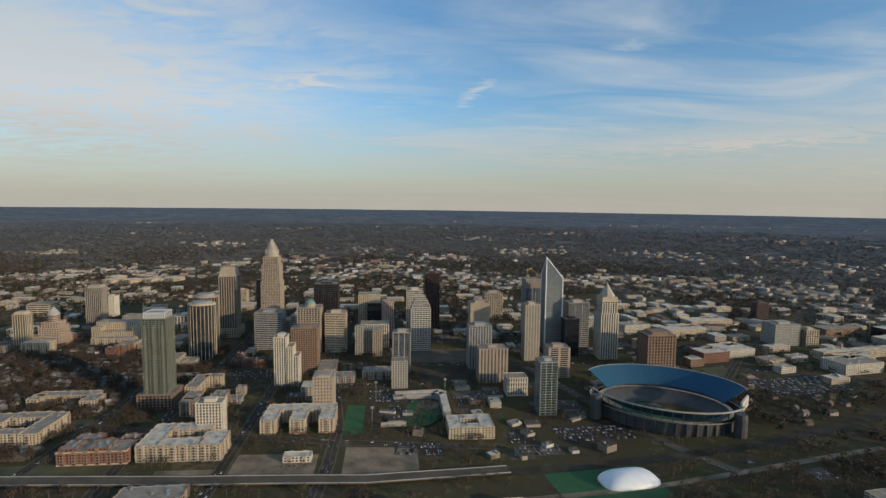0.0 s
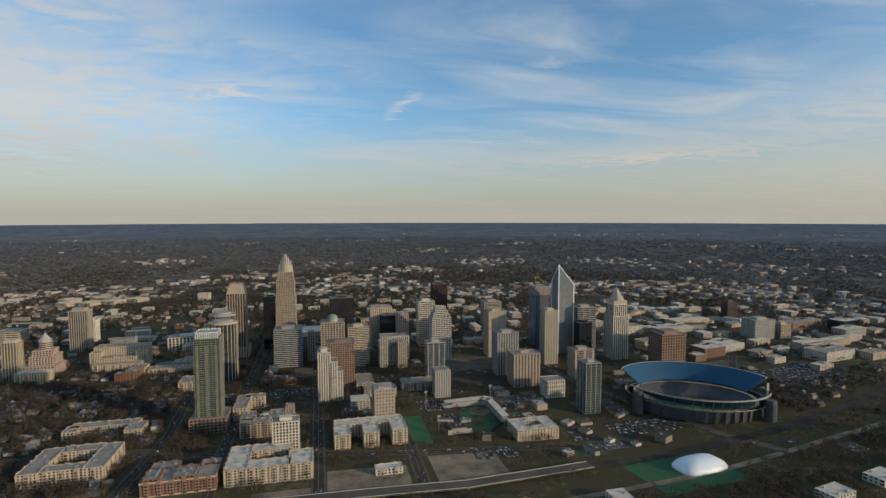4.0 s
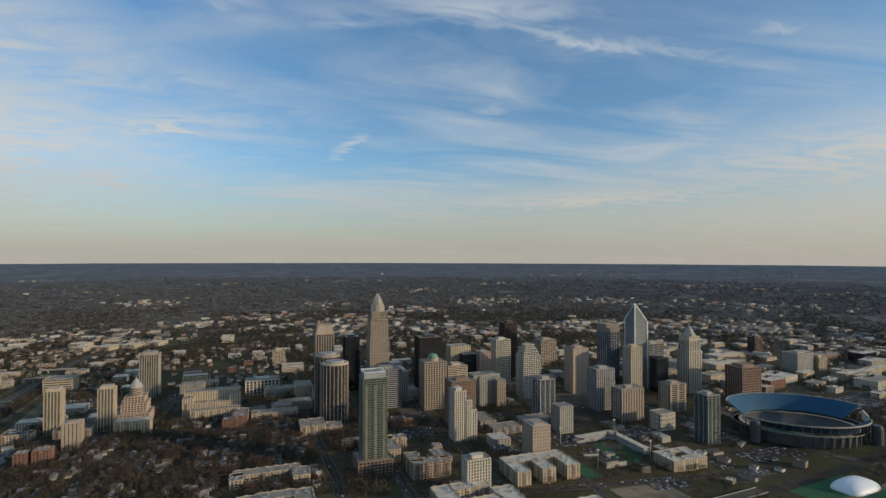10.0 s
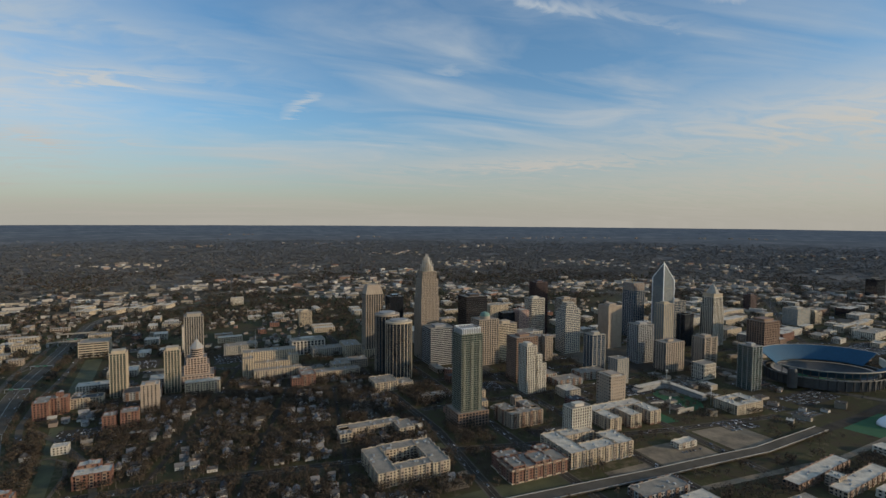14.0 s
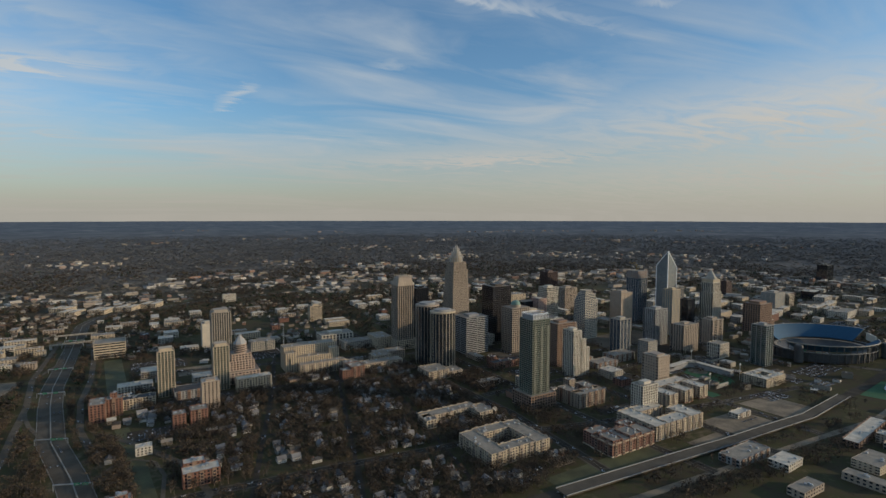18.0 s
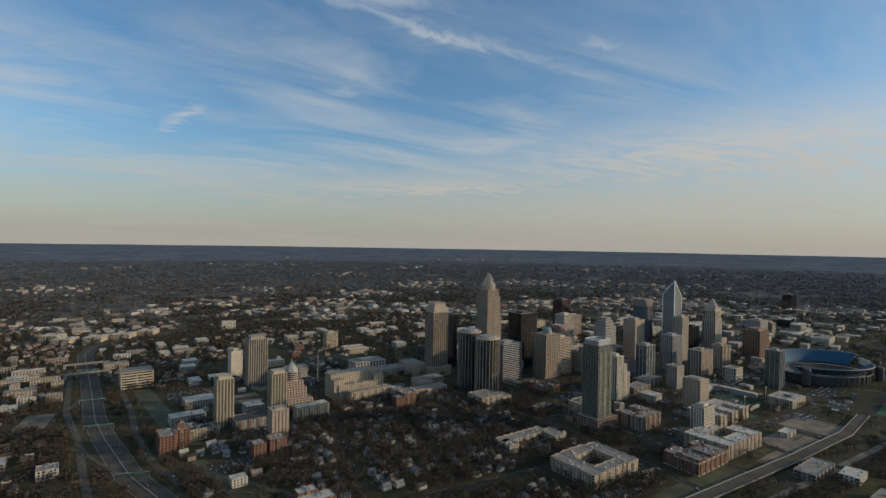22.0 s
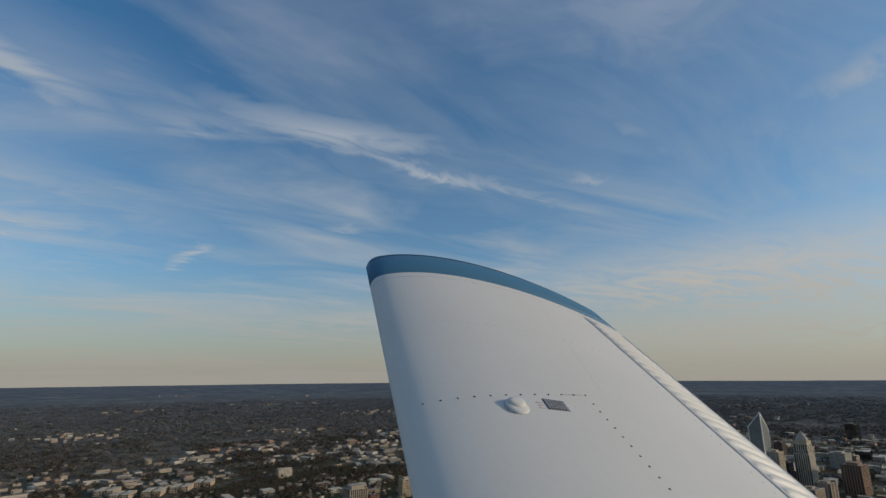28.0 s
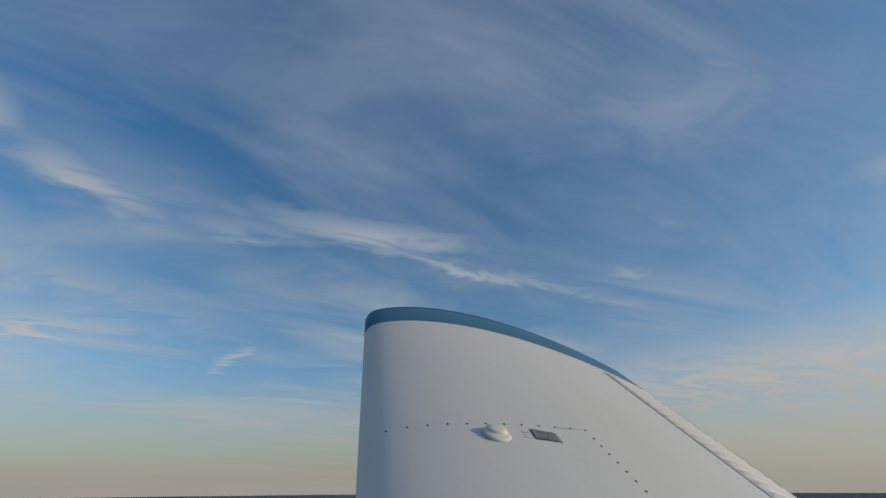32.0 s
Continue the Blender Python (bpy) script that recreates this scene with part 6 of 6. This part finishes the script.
crane(141, 846, 0, 116, 26, 60, 0)
crane(160, 860, 0, 108, 24, 150, 24)

# lattice mast and water tower
lm_ = thing("radio_mast", -530, 905, "slim lattice radio mast", "mast")
put("mast", boxes("mast", [(sx * .5, sy * .5, 0, .2, .2, 34) for sx in (-1, 1) for sy in (-1, 1)] + [(0, 0, k * 2, 1.2, 1.2, .15) for k in range(17)], METAL), lm_)
put("antenna", boxes("antenna", [(0, 0, 34, .3, .3, 8)], METAL), lm_)


# ---- the aircraft's wing ----
CHORD = 1.6
wing_m = Matrix.Identity(4)
for col_, v_ in enumerate(((0.96820, -0.20866, -0.13802), (0.24998, 0.82912, 0.50008), (0.01009, -0.51868, 0.85491), (-900.30171, 187.55625, 217.18272))):
    for row_ in range(3):
        wing_m[row_][col_] = v_[row_]


def paint(name, color, rough=0.5):
    m = mat(name, color, rough=rough, var=0.03, scale=1.2, fine=60, spec=0.3)
    m.node_tree.nodes["Principled BSDF"].inputs["Coat Weight"].default_value = 0.05
    m.node_tree.nodes["Principled BSDF"].inputs["Coat Roughness"].default_value = 0.2
    return m


WINGWHITE = paint("white_aircraft_paint", (0.655, 0.620, 0.570))
WINGBLUE = paint("blue_aircraft_paint", (0.06, 0.175, 0.29))
SEAM = mat("skin_seam", (0.45, 0.45, 0.46), var=0.1, scale=8)
SCREW = mat("dull_screw_steel", (0.13, 0.12, 0.12), rough=0.4, metal=0.6, var=0.2, scale=20)
PLACARD = mat("etched_placard", (0.30, 0.30, 0.31), rough=0.5, var=0.1, scale=30)
REDINK = mat("faded_red_ink", (0.52, 0.33, 0.31), var=0.2, scale=40)


def upper(x):
    """Height of the upper skin at a share x of the chord."""
    x = min(1.0, max(0.0, x))
    x += 0.02 * (1 - x) * (1 - math.exp(-x / 0.012))  # blunt nose, flatter skin behind it
    t = 5 * 0.145 * (0.2969 * math.sqrt(x) - 0.126 * x - 0.3516 * x * x + 0.2843 * x ** 3 - 0.1036 * x ** 4)
    return CHORD * (t + 0.115 * x * (1 - x))


def lower(x):
    x = min(1.0, max(0.0, x))
    t = 5 * 0.10 * (0.2969 * math.sqrt(x) - 0.126 * x - 0.3516 * x * x + 0.2843 * x ** 3 - 0.1036 * x ** 4)
    return CHORD * (-t + 0.03 * x * (1 - x))


def section(y, x0=0.0, x1=1.0, n=44, thick=1.0, inset=0.0):
    """A closed rib outline at span y, between two shares of the chord."""
    xs = [x0 + (x1 - x0) * (1 - math.cos(math.pi * i / n)) / 2 for i in range(n + 1)] if x0 == 0 else [x0 + (x1 - x0) * i / n for i in range(n + 1)]
    mid = [(upper(x) + lower(x)) / 2 for x in xs]
    top = [(x * CHORD * (1 - inset) + inset * CHORD * 0.42, y, m + (upper(x) - m) * thick) for x, m in zip(xs, mid)]
    bot = [(x * CHORD * (1 - inset) + inset * CHORD * 0.42, y, m + (lower(x) - m) * thick) for x, m in zip(xs, mid)]
    return top + bot[::-1]


def skin(name, ys, material, smooth=True, caps=False, **kw):
    me = loft(name, [section(y, **kw) for y in ys], material, smooth, caps=caps)
    return me


wing = tagged(new("aircraft_wing"), "white riveted light-aircraft wing with blue tip", "aircraft wing")
wing.matrix_basis = wing_m
TIP, AIL = -0.36, 0.80
put("skin", skin("skin", [-2.75, -2.2, -1.6, -1.0, TIP - 0.07], WINGWHITE, x1=AIL), wing)
put("skin", skin("skin", [TIP - 0.068, TIP], WINGWHITE), wing)
rings_ = [section(TIP + 0.002)]
for k_ in range(7):
    a_ = k_ / 6 * math.pi / 2
    rings_.append(section(-0.05 + 0.05 * math.sin(a_), thick=1.04 - 0.16 * (1 - math.cos(a_)), inset=0.012 * (1 - math.cos(a_))))
put("tip_cap", loft("tip_cap", rings_, WINGBLUE, True), wing, label="glossy blue wing tip cap")
rim_ = loft("tip_edge", [section(-0.056, thick=1.03, x1=0.95), section(-0.050, thick=1.062, x1=0.95), section(-0.038, thick=1.058, x1=0.95), section(-0.034, thick=1.02, x1=0.95)], paint("navy_edge_paint", (0.022, 0.055, 0.095)), True)
put("tip_edge", rim_, wing, label="dark blue raised lip along the tip")
# aileron with pressed beads
ail = put("aileron", skin("aileron", [-2.75, -1.9, -1.1, TIP - 0.075], WINGWHITE, x0=AIL + 0.006, x1=1.0, n=10, caps=True), wing, label="white aileron with pressed beads")
n_b = 34
for k_ in range(n_b):
    y_ = TIP - 0.13 - k_ * 0.068
    vs_, fs_ = [], []
    if k_ == 0:
        for i_ in range(9):
            x_ = AIL + 0.03 + (0.965 - AIL - 0.03) * i_ / 8
            hgt_ = 0.011 * (0.2 if i_ in (0, 8) else 1)
            for dy_, dz_ in ((-0.024, -0.002), (-0.012, 0.7 * hgt_), (0, hgt_), (0.012, 0.7 * hgt_), (0.024, -0.002)):
                vs_.append((x_ * CHORD, dy_, upper(x_) + dz_))
        fs_ = [(i_ * 5 + j_, i_ * 5 + j_ + 1, i_ * 5 + j_ + 6, i_ * 5 + j_ + 5) for i_ in range(8) for j_ in range(4)]
        bead_ = mesh_of("bead", vs_, fs_, WINGWHITE, True)
    put("bead", bead_, ail, (0, y_, 0))


def on_skin(c, y, lift=0.0):
    return (c, y, upper(c / CHORD) + lift)


# seams of the skin panels
def seam(pts, name="panel_seam", width=0.003, material=SEAM, lift=0.0012):
    vs, fs = [], []
    for i, (c, y) in enumerate(pts):
        a, b = pts[max(0, i - 1)], pts[min(len(pts) - 1, i + 1)]
        t = Vector((b[0] - a[0], b[1] - a[1])).normalized()
        for s in (-1, 1):
            vs.append(on_skin(c - t.y * s * width, y + t.x * s * width, lift))
        if i:
            fs.append((2 * i - 2, 2 * i, 2 * i + 1, 2 * i - 1))
    return put(name, mesh_of(name, vs, fs, material), wing)


seam([(0.56 + 0.012 * i, -1.572 + 0.003 * i) for i in range(9)], width=0.0009, material=SCREW)
seam([(0.95 - 0.01 * i, -0.42 - 0.06 * i) for i in range(19)], width=0.0006)
dome_ = loft("screw_head", [circle(.0042, 0, 8), circle(.0036, .0015, 8), circle(.002, .0025, 8)], SCREW)
for i_ in range(12):  # screws along the tank's outer edge
    c_ = 0.06 + 0.0555 * i_
    put("screw_head", dome_, wing, on_skin(c_, -1.62 + 0.075 * (i_ / 11) ** 2))
for i_ in range(16):  # and along its rear edge
    put("screw_head", dome_, wing, on_skin(0.674 + 0.015 * i_ / 8, -1.60 - 0.046 * i_))
riv_ = loft("rivet", [circle(.003, 0, 6), circle(.002, .0012, 6)], mat("painted_rivet", (0.5, 0.5, 0.5), var=0.1))
for i_ in range(44):
    put("rivet", riv_, wing, on_skin(1.22, -0.45 - 0.05 * i_))
for i_ in range(26):
    put("rivet", riv_, wing, on_skin(0.04 + 0.04 * i_, -1.02))
# fuel cap blister, placard and red stencil
cap_ = put("fuel_cap", loft("fuel_cap", [circle(.042, -0.006, 28), circle(.041, .003, 28), circle(.036, .006, 28), circle(.018, .008, 28)], WINGWHITE, True), wing, on_skin(0.354, -1.672), "white domed fuel cap cover")
put("cap_rim", loft("cap_rim", [circle(.044, -0.005, 28), circle(.044, .0015, 28), circle(.041, .002, 28)], SEAM, True), cap_)
put("cap_tab", loft("cap_tab", [[(x * k, 0.012 + y * k, z) for x, y, _ in circle(0.033, 0, 24, ry=0.026)] for k, z in ((1.0, 0.003), (0.96, 0.010), (0.88, 0.014), (0.5, 0.016))], WINGWHITE, True), cap_)
pl_ = put("placard", boxes("placard", [(0, 0, -0.004, 0.080, 0.060, 0.0052)], SCREW), wing, on_skin(0.505, -1.645), "grey etched placard with fine lines")
put("placard_face", boxes("placard_face", [(0, 0, 0, 0.074, 0.054, 0.0008)], PLACARD), pl_, (0, 0, 0.0018))
put("lettering_bar", boxes("lettering_bar", [(0, -0.024 + 0.008 * i, 0, 0.064, 0.0024, 0.0006) for i in range(7)], SCREW), pl_, (0, 0, 0.0026))
put("stencil_bar", boxes("stencil_bar", [(0.0, -0.016 + 0.016 * i, -0.002, 0.026 - 0.006 * (i % 2), 0.004, 0.0026) for i in range(3)], REDINK), wing, on_skin(0.444, -1.655), "faded red stencil marks")
